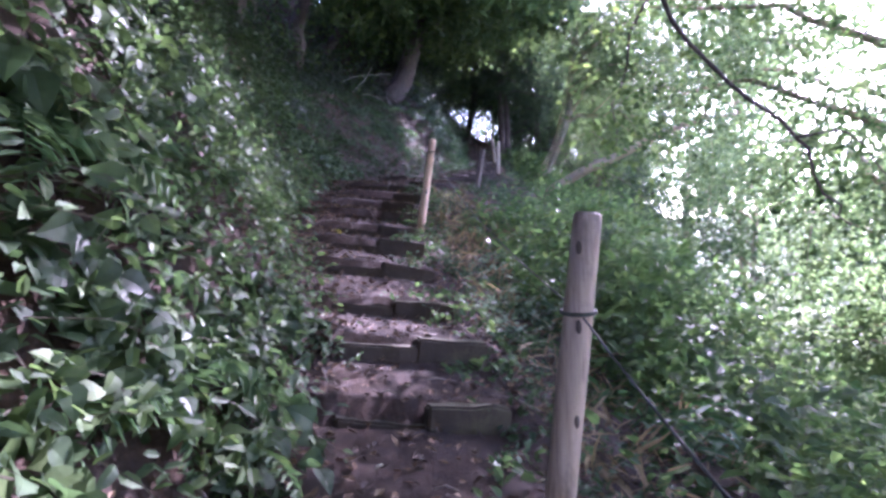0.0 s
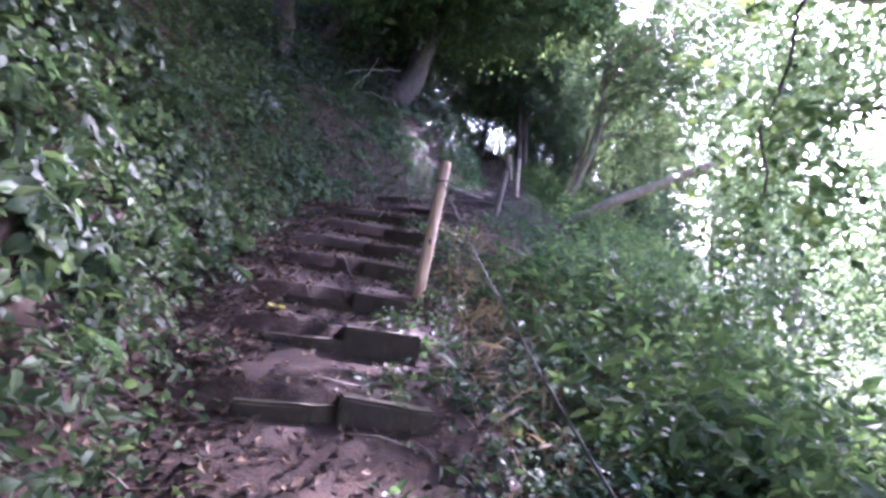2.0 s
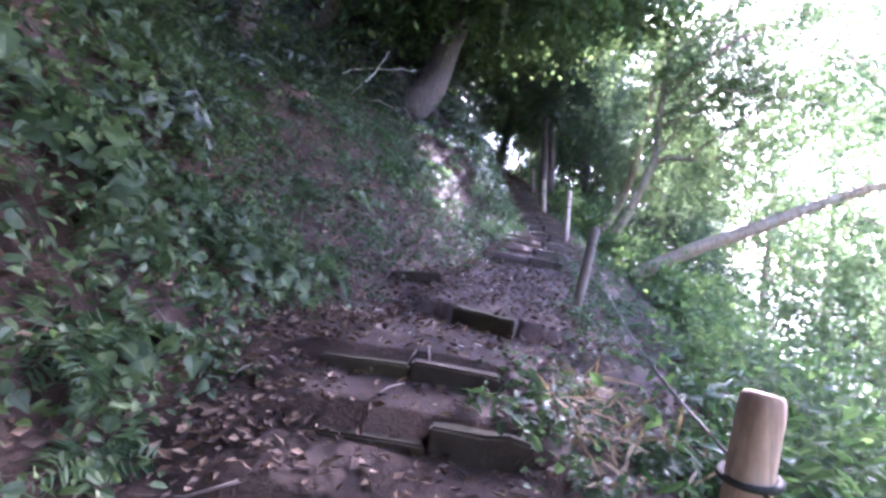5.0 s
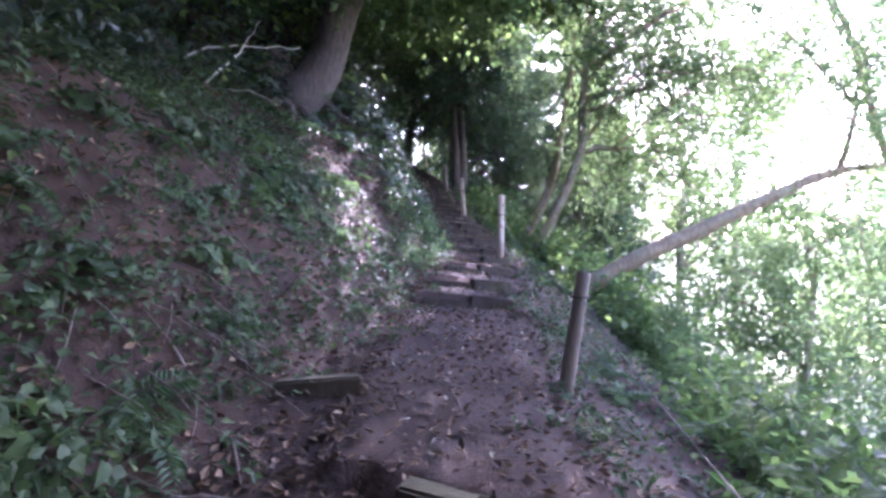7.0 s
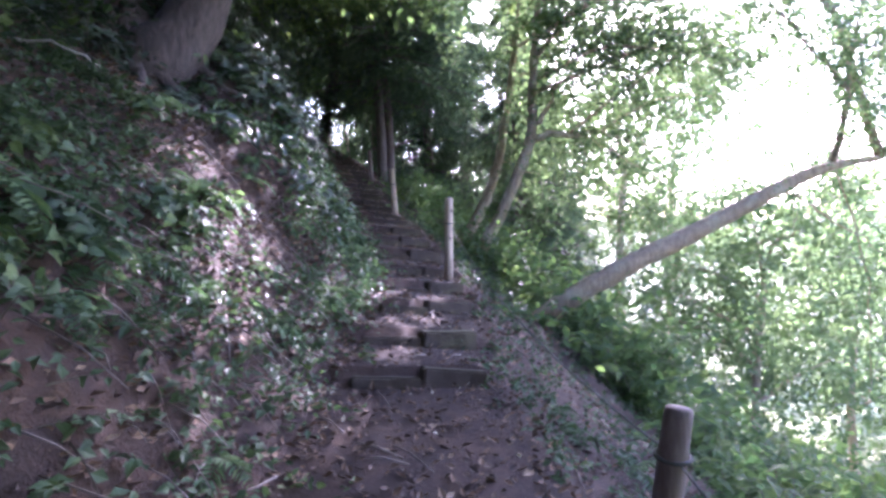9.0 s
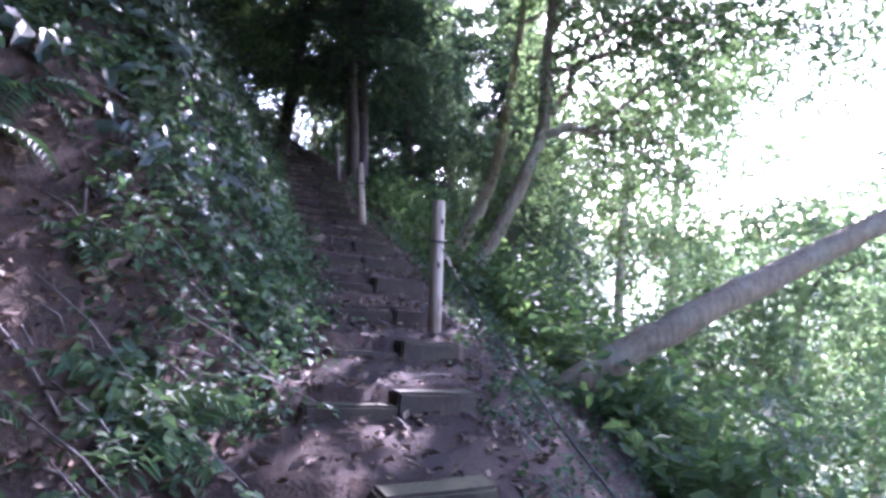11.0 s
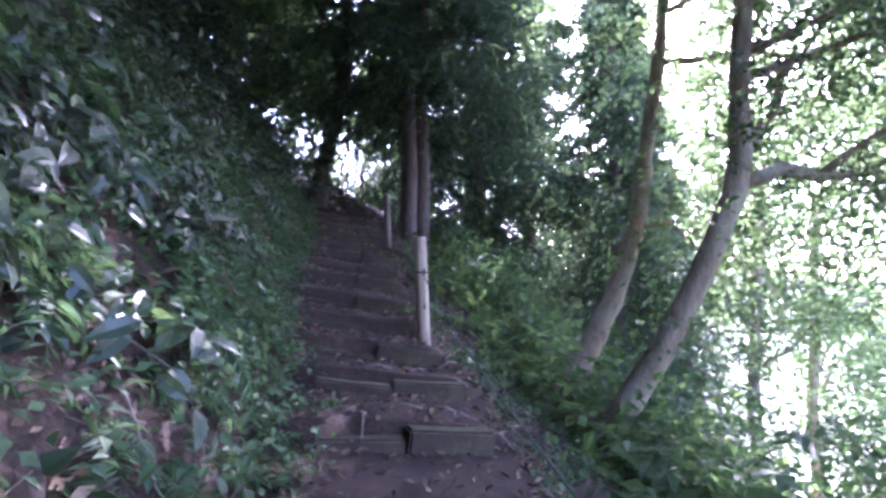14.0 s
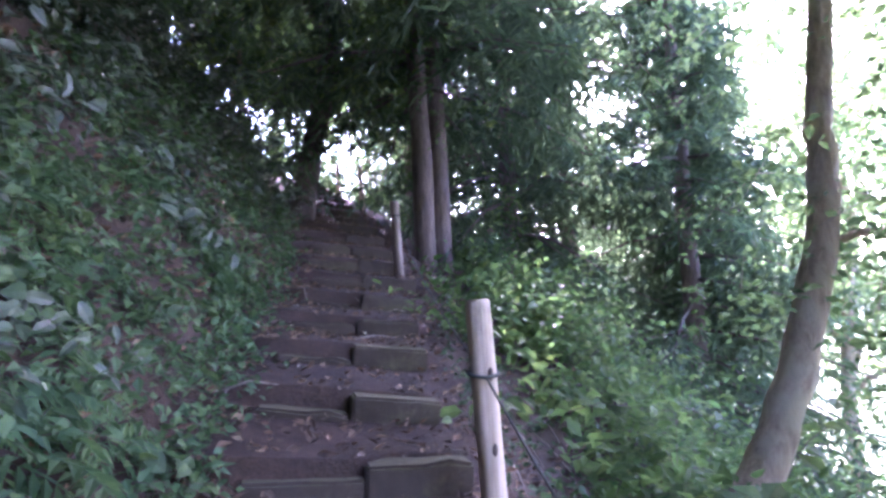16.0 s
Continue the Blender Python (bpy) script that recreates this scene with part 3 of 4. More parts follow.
# twin-stemmed tree below the stair
twin = thing("broadleaf_tree", "twin-stemmed grey-barked tree with thin leafy crown, leaning downhill", "tree", at=(0, 0, 0))
tA = limb_part("trunk", twin, ((3.15, 19.55, 4.0), (3.4, 19.6, 4.35), (3.63, 19.65, 4.62), (3.85, 19.65, 5.0), (4.13, 19.7, 5.5), (4.3, 19.72, 6.0), (4.45, 19.8, 6.5), (4.62, 19.9, 7.05), (5.1, 20.1, 9.2), (5.3, 20.3, 12.3)), (0.16, 0.115, 0.1, 0.092, 0.085, 0.07, 0.03), M_BARK, 12, 0.008, 32)
tB = limb_part("trunk", twin, ((3.1, 19.5, 4.05), (3.35, 19.25, 4.05), (3.56, 19.0, 4.2), (3.76, 18.85, 4.6), (3.93, 18.7, 5.0), (4.14, 18.56, 5.5), (4.34, 18.48, 6.0), (4.46, 18.5, 6.5), (4.48, 18.5, 7.0), (4.6, 18.5, 8.0), (5.0, 18.6, 10.0), (5.3, 18.7, 11.6)), (0.12, 0.125, 0.1, 0.095, 0.088, 0.07, 0.03), M_BARK, 12, 0.008, 34)
tC = [limb_part("limb", twin, pl, rd, M_BARK, 7, 0.02) for pl, rd in (
    (((4.36, 18.48, 6.1), (4.75, 18.4, 6.22), (5.1, 18.35, 6.2), (5.9, 18.6, 6.3), (6.8, 18.7, 6.2), (7.8, 18.6, 5.9)), (0.07, 0.06, 0.035, 0.01)),
    (((4.4, 18.5, 6.3), (4.75, 18.5, 6.7), (5.3, 18.6, 7.4), (6.1, 18.6, 8.2)), (0.05, 0.035, 0.01)),
    (((4.25, 19.75, 5.9), (4.55, 19.6, 5.95), (4.8, 19.5, 5.7), (5.1, 19.4, 5.6)), (0.03, 0.02, 0.006)),
    (((5.1, 18.35, 6.2), (5.9, 17.6, 6.9), (6.6, 16.8, 7.3), (7.4, 16.2, 7.2)), (0.035, 0.025, 0.008)),
    (((4.5, 18.5, 7.2), (5.4, 17.8, 7.6), (6.3, 17.3, 7.5), (7.2, 16.8, 7.0)), (0.04, 0.025, 0.008)),
    (((5.5, 18.5, 6.25), (6.2, 18.0, 5.6), (6.8, 17.6, 5.0)), (0.025, 0.018, 0.006)),
    (((4.55, 18.5, 7.6), (5.5, 18.2, 8.6), (6.6, 17.6, 9.2), (7.8, 17.0, 9.2)), (0.05, 0.035, 0.01)),
    (((4.7, 18.5, 8.4), (4.2, 17.4, 9.6), (3.6, 16.2, 10.0)), (0.05, 0.03, 0.01)),
    (((5.0, 20.0, 8.8), (6.6, 19.8, 9.6), (8.4, 20.2, 10.0)), (0.05, 0.03, 0.01)),
    (((4.6, 18.5, 8.0), (5.8, 16.8, 8.6), (6.4, 15.0, 8.4)), (0.05, 0.03, 0.01)),
    (((4.5, 18.5, 7.0), (5.8, 18.2, 7.5), (7.2, 17.6, 8.0), (8.6, 17.0, 8.4)), (0.045, 0.03, 0.008)),
    (((4.8, 19.95, 7.8), (6.2, 19.6, 7.9), (7.6, 19.2, 7.8), (9.0, 18.8, 7.3)), (0.045, 0.03, 0.008)),
    (((4.9, 20.0, 8.4), (6.0, 20.2, 9.0), (7.2, 20.4, 9.4), (8.4, 20.6, 9.3)), (0.045, 0.03, 0.008)),
    (((4.7, 18.5, 8.6), (5.6, 17.4, 9.4), (6.6, 16.4, 9.9), (7.6, 15.6, 9.9)), (0.045, 0.03, 0.008)),
    (((5.9, 18.6, 6.3), (6.8, 18.2, 6.8), (7.8, 17.8, 6.9), (8.8, 17.6, 6.5)), (0.03, 0.02, 0.006)))]
pts = np.concatenate([along(l, 0.3, 1, 52, 0.65) for l in tC] + [along(tA, 0.84, 1, 80, 1.5), along(tB, 0.82, 1, 80, 1.5)])
tops = np.concatenate([along(tA, 0.88, 1, 130, 1.3), along(tB, 0.86, 1, 110, 1.3), along(tC[7], 0.4, 1, 40, 0.8), along(tC[8], 0.4, 1, 40, 0.8)])
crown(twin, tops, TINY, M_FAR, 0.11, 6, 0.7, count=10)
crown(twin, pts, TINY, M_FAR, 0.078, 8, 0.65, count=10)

# tree that leans out from the slope
leaner = thing("leaning_tree", "bare grey trunk leaning out over the slope with drooping twigs", "tree")
lA = limb_part("trunk", leaner, ((2.8, 15.8, 3.1), (3.18, 15.6, 3.41), (3.6, 15.45, 3.64), (4.0, 15.35, 3.84), (4.9, 15.25, 4.2), (5.5, 15.1, 4.47), (6.3, 15.0, 4.8), (7.2, 15.0, 5.08), (8.2, 15.0, 5.2)), (0.14, 0.132, 0.125, 0.11, 0.085, 0.04), M_BARK_BROWN, 12, 0.006, 32)
lB = [limb_part("limb", leaner, pl, rd, M_BARK_BROWN, 6, 0.02) for pl, rd in (
    (((7.2, 15.0, 5.08), (7.55, 15.0, 5.8), (7.9, 15.1, 6.9), (8.6, 15.2, 8.2)), (0.06, 0.04, 0.012)),
    (((8.2, 15.0, 5.2), (8.5, 14.4, 6.4), (8.4, 13.4, 7.6), (7.8, 12.2, 8.6)), (0.045, 0.03, 0.01)),
    (((7.7, 15.05, 6.2), (7.2, 15.6, 7.4), (6.6, 16.0, 8.6)), (0.04, 0.025, 0.008)),
    (((7.9, 15.1, 6.8), (9.2, 15.6, 7.4), (10.4, 16.2, 7.4)), (0.04, 0.025, 0.008)),
    (((8.5, 14.4, 6.4), (7.4, 13.6, 6.9), (6.4, 12.8, 6.8)), (0.035, 0.02, 0.008)),
    (((6.3, 15.0, 4.8), (6.7, 14.6, 4.3), (7.2, 14.2, 3.7)), (0.02, 0.014, 0.005)),
    (((8.2, 15.0, 5.2), (8.2, 15.7, 8.0), (7.4, 16.4, 10.8), (6.6, 16.8, 13.0)), (0.07, 0.05, 0.015)),
    (((8.1, 15.6, 7.6), (6.9, 15.2, 9.2), (5.6, 14.4, 10.2)), (0.04, 0.03, 0.01)),
    (((7.9, 16.0, 9.0), (9.2, 15.4, 10.2), (10.4, 14.4, 10.6)), (0.04, 0.03, 0.01)),
    (((7.6, 16.2, 10.2), (6.2, 17.4, 11.4), (5.0, 18.6, 12.2)), (0.04, 0.03, 0.01)),
    (((7.3, 15.0, 5.0), (7.35, 14.8, 4.2), (7.1, 14.5, 3.2), (6.9, 14.4, 2.2)), (0.018, 0.012, 0.005)))]
pts = np.concatenate([along(lA, 0.85, 1, 16, 0.5)] + [along(l, 0.3, 1, 60, 0.8) for l in lB[:5]] + [along(l, 0.3, 1, 75, 1.0) for l in lB[6:10]] + [along(l, 0.4, 1, 9, 0.2) for l in (lB[5], lB[10])])
crown(leaner, pts, TINY, M_FAR, 0.08, 10, 0.65, count=10)


def conifer(base, height, radius, low, trunk_r, lean=(0, 0), tiers=26, label="dark cedar with drooping sprays", bark=None):
    """A cedar: straight tapered trunk and whorls of drooping branches thick with needles."""
    b = Vector(base)
    ob = thing("cedar_tree", label, "tree", "cedars on the slope", at=b)
    tip = Vector((lean[0], lean[1], height))
    line = limb_part("trunk", ob, ((0, 0, -0.4), tuple(tip * 0.3), tuple(tip * 0.65), tuple(tip)), (trunk_r * 1.25, trunk_r, trunk_r * 0.7, 0.03), bark or M_BARK_CEDAR, 12, 0.01, 20)
    o, w, L = [], [], []
    bv = []
    for i in range(tiers):
        f = i / (tiers - 1)
        h = low + (height - low) * f
        c = np.array([lean[0] * h / height, lean[1] * h / height, h])
        for k in range(5 if tiers > 22 else 4):
            a = RNG.random() * 6.28
            reach = radius * (1 - 0.8 * f) * (0.65 + 0.5 * RNG.random())
            d = np.array([math.cos(a), math.sin(a), 0.1 - 0.35 * (1 - f)])
            bv.append(tube([c, c + d * reach * 0.5, c + d * reach + np.array([0, 0, -0.12 * reach])], (0.03, 0.02, 0.006), 4))
            for j in range(13):
                t = 0.15 + 0.85 * (j + RNG.random()) / 13
                o.append(c + d * reach * t - np.array([0, 0, 0.12 * reach * t * t]))
                s = np.array([-d[1], d[0], 0]) * (1 if j % 2 else -1)
                w.append(d * 0.5 + s * 0.7 + np.array([0, 0, -0.35]) + RNG.normal(0, 0.2, 3))
                L.append(0.55 * reach * (1.15 - t) + 0.22)
    part("branch", mesh_of("branch", *merged(bv), M_BARK_DARK, True), M_BARK_DARK, ob, kind="stuff")
    o, w, L = np.array(o), np.array(w), np.array(L)
    keep = shaded(o + np.array(b))
    leaves, _ = sprays(NEEDLE, o[keep], w[keep], L[keep], 11, 0.29, 0.5, 0, 0.6)
    part("crown", mesh_of("crown", *leaves, M_CEDAR), M_CEDAR, ob, kind="stuff")
    return ob


conifer((2.74, 23.6, 6.2), 13, 3.0, 2.1, 0.105, (-0.15, 0), label="tall cedar beside the upper stair, dark drooping crown")
conifer((2.98, 23.75, 6.2), 12, 2.4, 2.6, 0.1, (0.1, 0.3), label="slim cedar close beside another, shaded bark")
for bx, by, hh, rr, lo in ((4.6, 25.5, 11.5, 2.4, 0.9), (6.2, 26.6, 11.5, 2.5, 0.8), (8.4, 26.2, 10, 2.5, 1.0), (6.9, 24.2, 9.2, 2.2, 0.8), (5.8, 30.0, 11, 2.6, 0.8), (10.4, 28.6, 8.5, 2.6, 1.0), (3.8, 29.5, 10, 2.4, 2.5), (8.0, 31.0, 9, 2.6, 0.5), (5.0, 33.5, 10, 2.6, 0.5), (10.8, 33.0, 8, 2.8, 0.5)):
    conifer((bx, by, float(ground(bx, by)) - 0.1), hh, rr, lo, 0.13, tiers=24)

# tree at the head of the stair and leaning trees on the bank
head = thing("broadleaf_tree", "dark trunk beside the head of the stair", "tree")
hA = limb_part("trunk", head, ((1.2, 24.7, 6.6), (1.35, 24.7, 7.2), (1.66, 24.7, 8.7), (1.8, 24.7, 10.2), (1.6, 24.6, 13)), (0.2, 0.15, 0.13, 0.06), M_BARK_DARK, 10, 0.015, 18)
hB = [limb_part("limb", head, ((1.65, 24.7, 8.5), (2.2, 24.2, 8.95), (2.9, 23.6, 9.3)), (0.05, 0.035, 0.01), M_BARK_DARK, 6, 0.02),
      limb_part("limb", head, ((1.7, 24.7, 9.2), (1.0, 23.2, 10.2), (0.6, 21.4, 10.6)), (0.06, 0.04, 0.012), M_BARK_DARK, 6, 0.02),
      limb_part("limb", head, ((1.75, 24.7, 9.6), (1.7, 22.8, 10.2), (1.7, 20.8, 9.8)), (0.06, 0.04, 0.012), M_BARK_DARK, 6, 0.02)]
pts = np.concatenate([along(l, 0.4, 1, 30, 0.4) for l in hB] + [along(hA, 0.6, 1, 60, 1.2)])
crown(head, pts, TINY, M_CANOPY, 0.115, 9, 0.65, count=10)

for base, mid, top, r, spread_out, lab in (((-1.5, 15.0, 5.6), (-0.8, 14.9, 6.7), (-0.1, 14.6, 9.2), 0.24, 2.0, "thick dark trunk leaning from the bank, rough bark"),
                               ((-3.5, 14.6, 6.0), (-2.7, 14.4, 7.3), (-1.2, 14.2, 9.8), 0.13, 1.8, "thin dark leaning trunk on the bank"),
                               ((-1.3, 16.6, 6.3), (-0.9, 16.5, 7.8), (0.2, 16.4, 10.6), 0.15, 1.8, "dark trunk on the bank under dense leaves"),
                               ((-2.6, 17.5, 7.0), (-2.0, 17.3, 8.6), (-1.0, 17.2, 11), 0.14, 1.8, "dark trunk on the bank under dense leaves"),
                               ((-3.2, 8.5, 5.0), (-2.9, 8.6, 6.6), (-2.0, 9.0, 9.4), 0.13, 1.8, "dark trunk on the bank under dense leaves"),
                               ((-3.4, 4.0, 4.0), (-3.1, 4.2, 5.6), (-2.0, 4.6, 8.2), 0.13, 1.7, "dark trunk on the bank under dense leaves"),
                               ((-3.0, 0.8, 3.2), (-2.6, 0.9, 4.6), (-1.5, 1.2, 7.2), 0.13, 1.9, "dark trunk on the bank under dense leaves"),
                               ((-2.9, 6.4, 4.4), (-2.6, 6.4, 5.8), (-1.6, 6.6, 8.6), 0.13, 1.9, "dark trunk on the bank under dense leaves"),
                               ((-1.0, 22.6, 8.0), (-0.6, 22.6, 9.6), (0.3, 22.6, 12), 0.13, 1.9, "dark trunk on the bank under dense leaves"),
                               ((-1.6, 26.0, 9.0), (-1.2, 26.0, 10.6), (-0.2, 26.0, 13), 0.13, 1.9, "dark trunk on the bank under dense leaves"),
                               ((-2.4, 20.5, 7.4), (-1.9, 20.6, 9.2), (-0.8, 20.6, 11.5), 0.13, 1.7, "dark trunk on the bank under dense leaves"),
                               ((-3.0, 11.2, 5.4), (-2.6, 11.2, 7.0), (-1.4, 11.2, 9.6), 0.13, 2.0, "dark trunk on the bank under dense leaves"),
                               ((-2.6, 2.4, 3.8), (-2.3, 2.4, 5.2), (-1.0, 2.6, 7.6), 0.12, 2.0, "dark trunk on the bank under dense leaves"),
                               ((-2.4, -1.0, 2.6), (-2.1, -1.0, 4.2), (-0.9, -0.8, 6.6), 0.12, 2.2, "dark trunk on the bank under dense leaves"),
                               ((-1.4, 18.8, 7.2), (-1.1, 18.8, 8.6), (0.0, 18.8, 11.0), 0.12, 1.8, "dark trunk on the bank under dense leaves")):
    base = (base[0], base[1], float(ground(base[0], base[1])) - (0.7 if r > 0.2 else 0.25))
    t = thing("bank_tree", lab, "tree", "leaning trees on the bank")
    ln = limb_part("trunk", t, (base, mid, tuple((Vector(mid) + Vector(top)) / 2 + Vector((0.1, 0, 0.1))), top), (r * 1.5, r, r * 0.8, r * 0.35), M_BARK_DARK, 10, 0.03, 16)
    if r > 0.2:
        # roots spread over the bank from the foot of the thick trunk
        for rx, ry in ((-1.2, 14.1), (-0.7, 14.3), (-1.9, 14.0), (-0.5, 14.9)):
            q = gpos(np.linspace(base[0], rx, 5), np.linspace(base[1], ry, 5), 0.02)
            limb_part("root", t, [(q[0][0], q[0][1], q[0][2] + 0.35)] + [tuple(v) for v in q[1:]], (0.13, 0.08, 0.05, 0.02), M_BARK_DARK, 8, 0.015, 14)
    ls = []
    for k in range(5):
        s = Vector(ln[7 + k])
        e = s + Vector((RNG.normal(0.4, 0.9), RNG.normal(-0.1, 1.1), 0.5 + RNG.random()))
        e.z = max(e.z, float(np.interp(e.y, LY, LZ)) + 4.2)
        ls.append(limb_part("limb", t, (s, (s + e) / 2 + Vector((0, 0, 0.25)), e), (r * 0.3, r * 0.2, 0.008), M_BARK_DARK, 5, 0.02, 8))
    # long limbs added high over the path, a leaf roof against sun and sky
    roof = []
    for k in range(5 if base[1] < 21.5 else 1):
        s, ey = Vector(ln[8 + k]), base[1] + RNG.normal(0, 1.0)
        e = Vector((float(side_of(ey)) + 0.4 + (4.8 if ey < 9 else 3.0) * RNG.random(), ey, float(np.interp(ey, LY, LZ)) + 4.7 + 1.4 * RNG.random()))
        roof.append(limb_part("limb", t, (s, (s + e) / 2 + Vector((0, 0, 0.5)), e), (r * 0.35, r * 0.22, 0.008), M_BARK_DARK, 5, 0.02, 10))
    crown(t, np.concatenate([along(l, 0.25, 1, 46, 0.6) for l in roof]), TINY, M_CANOPY, 0.2, 6 if base[1] < 9 else 4, 0.65, count=10)
    pts = np.concatenate([along(l, 0.3, 1, 30, 0.5) for l in ls] + [along(ln, 0.62, 1, 110, spread_out * 0.5)])
    crown(t, pts, TINY, M_CANOPY, 0.16, 5, 0.65, count=10)

# overhanging tree beside the start, standing downhill
over = thing("overhanging_tree", "leafy tree on the slope with long thin drooping branches", "tree")
oz = float(ground(5.6, 3.0))
oA = limb_part("trunk", over, ((5.6, 3.0, oz - 0.2), (5.4, 3.2, 1.0), (5.0, 3.4, 4.0), (4.6, 3.8, 7.0)), (0.17, 0.14, 0.1, 0.04), M_BARK, 10, 0.02, 16)
oB = [limb_part("limb", over, ((5.0, 3.4, 4.0), (3.2, 3.3, 4.3), (1.6, 3.1, 3.4), (1.25, 3.0, 2.75), (1.6, 3.0, 2.27), (1.95, 3.0, 1.94), (2.06, 3.0, 1.67), (2.25, 3.05, 1.45)), (0.045, 0.03, 0.014, 0.011, 0.009, 0.005), M_BARK_DARK, 6, 0.01, 28),
      limb_part("limb", over, ((1.95, 3.0, 1.94), (2.23, 3.0, 1.95), (2.45, 3.0, 1.68)), (0.008, 0.006, 0.003), M_BARK_DARK, 5, 0.004, 8),
      limb_part("limb", over, ((4.9, 3.5, 4.5), (3.4, 4.6, 4.8), (2.2, 5.2, 4.0), (1.75, 5.3, 3.0), (1.7, 5.3, 2.4)), (0.04, 0.025, 0.012, 0.006), M_BARK_DARK, 6, 0.02, 18),
      limb_part("limb", over, ((4.8, 3.6, 5.4), (4.2, 6.0, 5.9), (3.6, 8.4, 5.6)), (0.05, 0.03, 0.01), M_BARK, 6, 0.03),
      limb_part("limb", over, ((4.7, 3.7, 6.2), (2.8, 4.6, 7.0), (1.2, 5.8, 7.2)), (0.05, 0.03, 0.01), M_BARK, 6, 0.03)]
pts = np.concatenate([along(oB[2], 0.5, 1, 14, 0.2), along(oB[3], 0.3, 1, 40, 0.6), along(oB[4], 0.3, 1, 40, 0.6), along(oA, 0.65, 1, 50, 1.2)])
crown(over, pts, TINY, M_CANOPY, 0.085, 8, 0.65, count=10)
crown(over, along(oB[0], 0.75, 1, 10, 0.1), OVAL, M_CANOPY, 0.06, 2, 0.3)


# pale dead branches caught on the bank
for pts_d in (((-2.3, 13.4, 5.75), (-1.9, 13.5, 5.95), (-1.45, 13.6, 6.0), (-1.1, 13.7, 6.05)), ((-2.0, 13.2, 5.7), (-1.7, 13.4, 6.1), (-1.5, 13.5, 6.5)), ((-1.9, 13.6, 5.9), (-1.6, 13.5, 5.85), (-1.35, 13.45, 5.7))):
    dz = float(ground(pts_d[0][0], pts_d[0][1])) - pts_d[0][2] + 0.03
    line = bent([(p[0], p[1], p[2] + dz) for p in pts_d], 10, 0.012)
    d = thing("dead_branch", "pale dry broken branch caught on the bank", "branch", "dead branches on the bank", data=mesh_of("dead_branch", *tube(line, np.linspace(0.011, 0.004, len(line)), 6), M_DEADWOOD, True))


def far_tree(x, y, h, r, leaf, n, mat=None, label="sunlit broadleaf tree down in the valley"):
    z = float(ground(x, y))
    t = thing("valley_tree", label, "tree", "trees below the path", at=(x, y, z))
    ln = limb_part("trunk", t, ((0, 0, -0.3), (0.1, 0.1, h * 0.3), (0.3, -0.1, h * 0.65), (0.2, 0, h * 0.95)), (0.018 * h, 0.014 * h, 0.01 * h, 0.03), M_BARK, 7, 0.04, 10)
    cs = []
    for k in range(7):
        a = k * 0.9 + RNG.random()
        s = Vector(ln[3 + k % 6])
        e = s + Vector((math.cos(a) * r, math.sin(a) * r, h * (0.08 + 0.16 * RNG.random())))
        cs.append(limb_part("limb", t, (s, (s + e) / 2 + Vector((0, 0, 0.3)), e), (0.06, 0.04, 0.01), M_BARK, 5, 0.05, 8))
    pts = np.concatenate([along(l, 0.3, 1, n // 10, r * 0.22) for l in cs] + [along(ln, 0.45, 1, n // 4, r * 0.4)])
    crown(t, pts, TINY, mat or M_FAR, leaf, 7, r * 0.3, "", 0.4, 9, 0)


# unseen trees added behind the start of the walk, to block light from behind
for x, y, h, r in ((4.0, -6.0, 10, 3.4), (-3.0, -6.5, 9, 3.4), (0.8, -10.0, 11, 3.8), (8.0, -5.0, 10, 3.6), (0.6, -5.2, 9, 3.2), (-4.5, -2.8, 8, 3.2), (3.0, -3.6, 9, 3.0), (-1.6, -4.0, 8, 3.0)):
    far_tree(x, y, h, r, 0.34, 80, M_CANOPY, "leafy tree added out of view below the stair to block light")
# tall trees added on the slope, mostly out of view; their crowns shade the stair
for x, y, h, r in ((7.3, 8.8, 9.5, 3.3), (6.4, 4.2, 9.0, 3.0), (5.5, 6.6, 9.0, 3.0), (6.0, 0.6, 9.5, 2.8)):
    far_tree(x, y, h, r, 0.11, 330, M_FAR, "tall slim broadleaf tree added on the slope to shade the stair")
for x, y, h, r in ((9, 9.5, 4.5, 2.4), (11, 20, 7.0, 3.0), (13, 5, 5, 2.6), (15, 15.5, 7, 3.2), (17, 22, 8.5, 3.6), (13.5, 10.5, 6.0, 3.0), (19, 9, 6, 3.2), (11.2, 25.5, 10, 3.0), (14.5, 27, 11, 3.4),
                   (23, 18, 8, 4), (28, 30, 9, 4.5), (30, 12, 9, 4.5), (24, 2, 9, 4.5)):
    far_tree(x, y, h, r, 0.13 + 0.005 * x, 230 if x < 20 else 120)
for x, y, h, r in ((-1.2, 31, 6, 2.6), (0.6, 34, 7, 3), (3.4, 35, 7, 3), (-4, 27, 7, 3), (6.5, 37, 8, 3.4), (-5, 22, 7, 3), (-6.5, 16, 7, 3.2), (-7, 10, 7, 3.2), (-6, 4, 7, 3), (-7, 30, 8, 3.4),
                   (-2.6, 24, 5.5, 2.4), (-1.6, 25.8, 5, 2.2), (-3.8, 19, 6.5, 2.8), (-4.4, 13, 6.5, 2.8), (-4.2, 7, 6.5, 3.0), (-4.0, 2, 6.5, 3.0), (-4.4, -0.6, 6, 2.8), (-4.0, 10, 6, 2.6), (-4.2, 4.6, 6.5, 2.8)):
    far_tree(x, y, h, r, 0.19 if y > 26 else 0.25, 140 if y > 26 else 100, M_FAR if y > 26 else M_CANOPY, "leafy tree on the hillside above the stair")

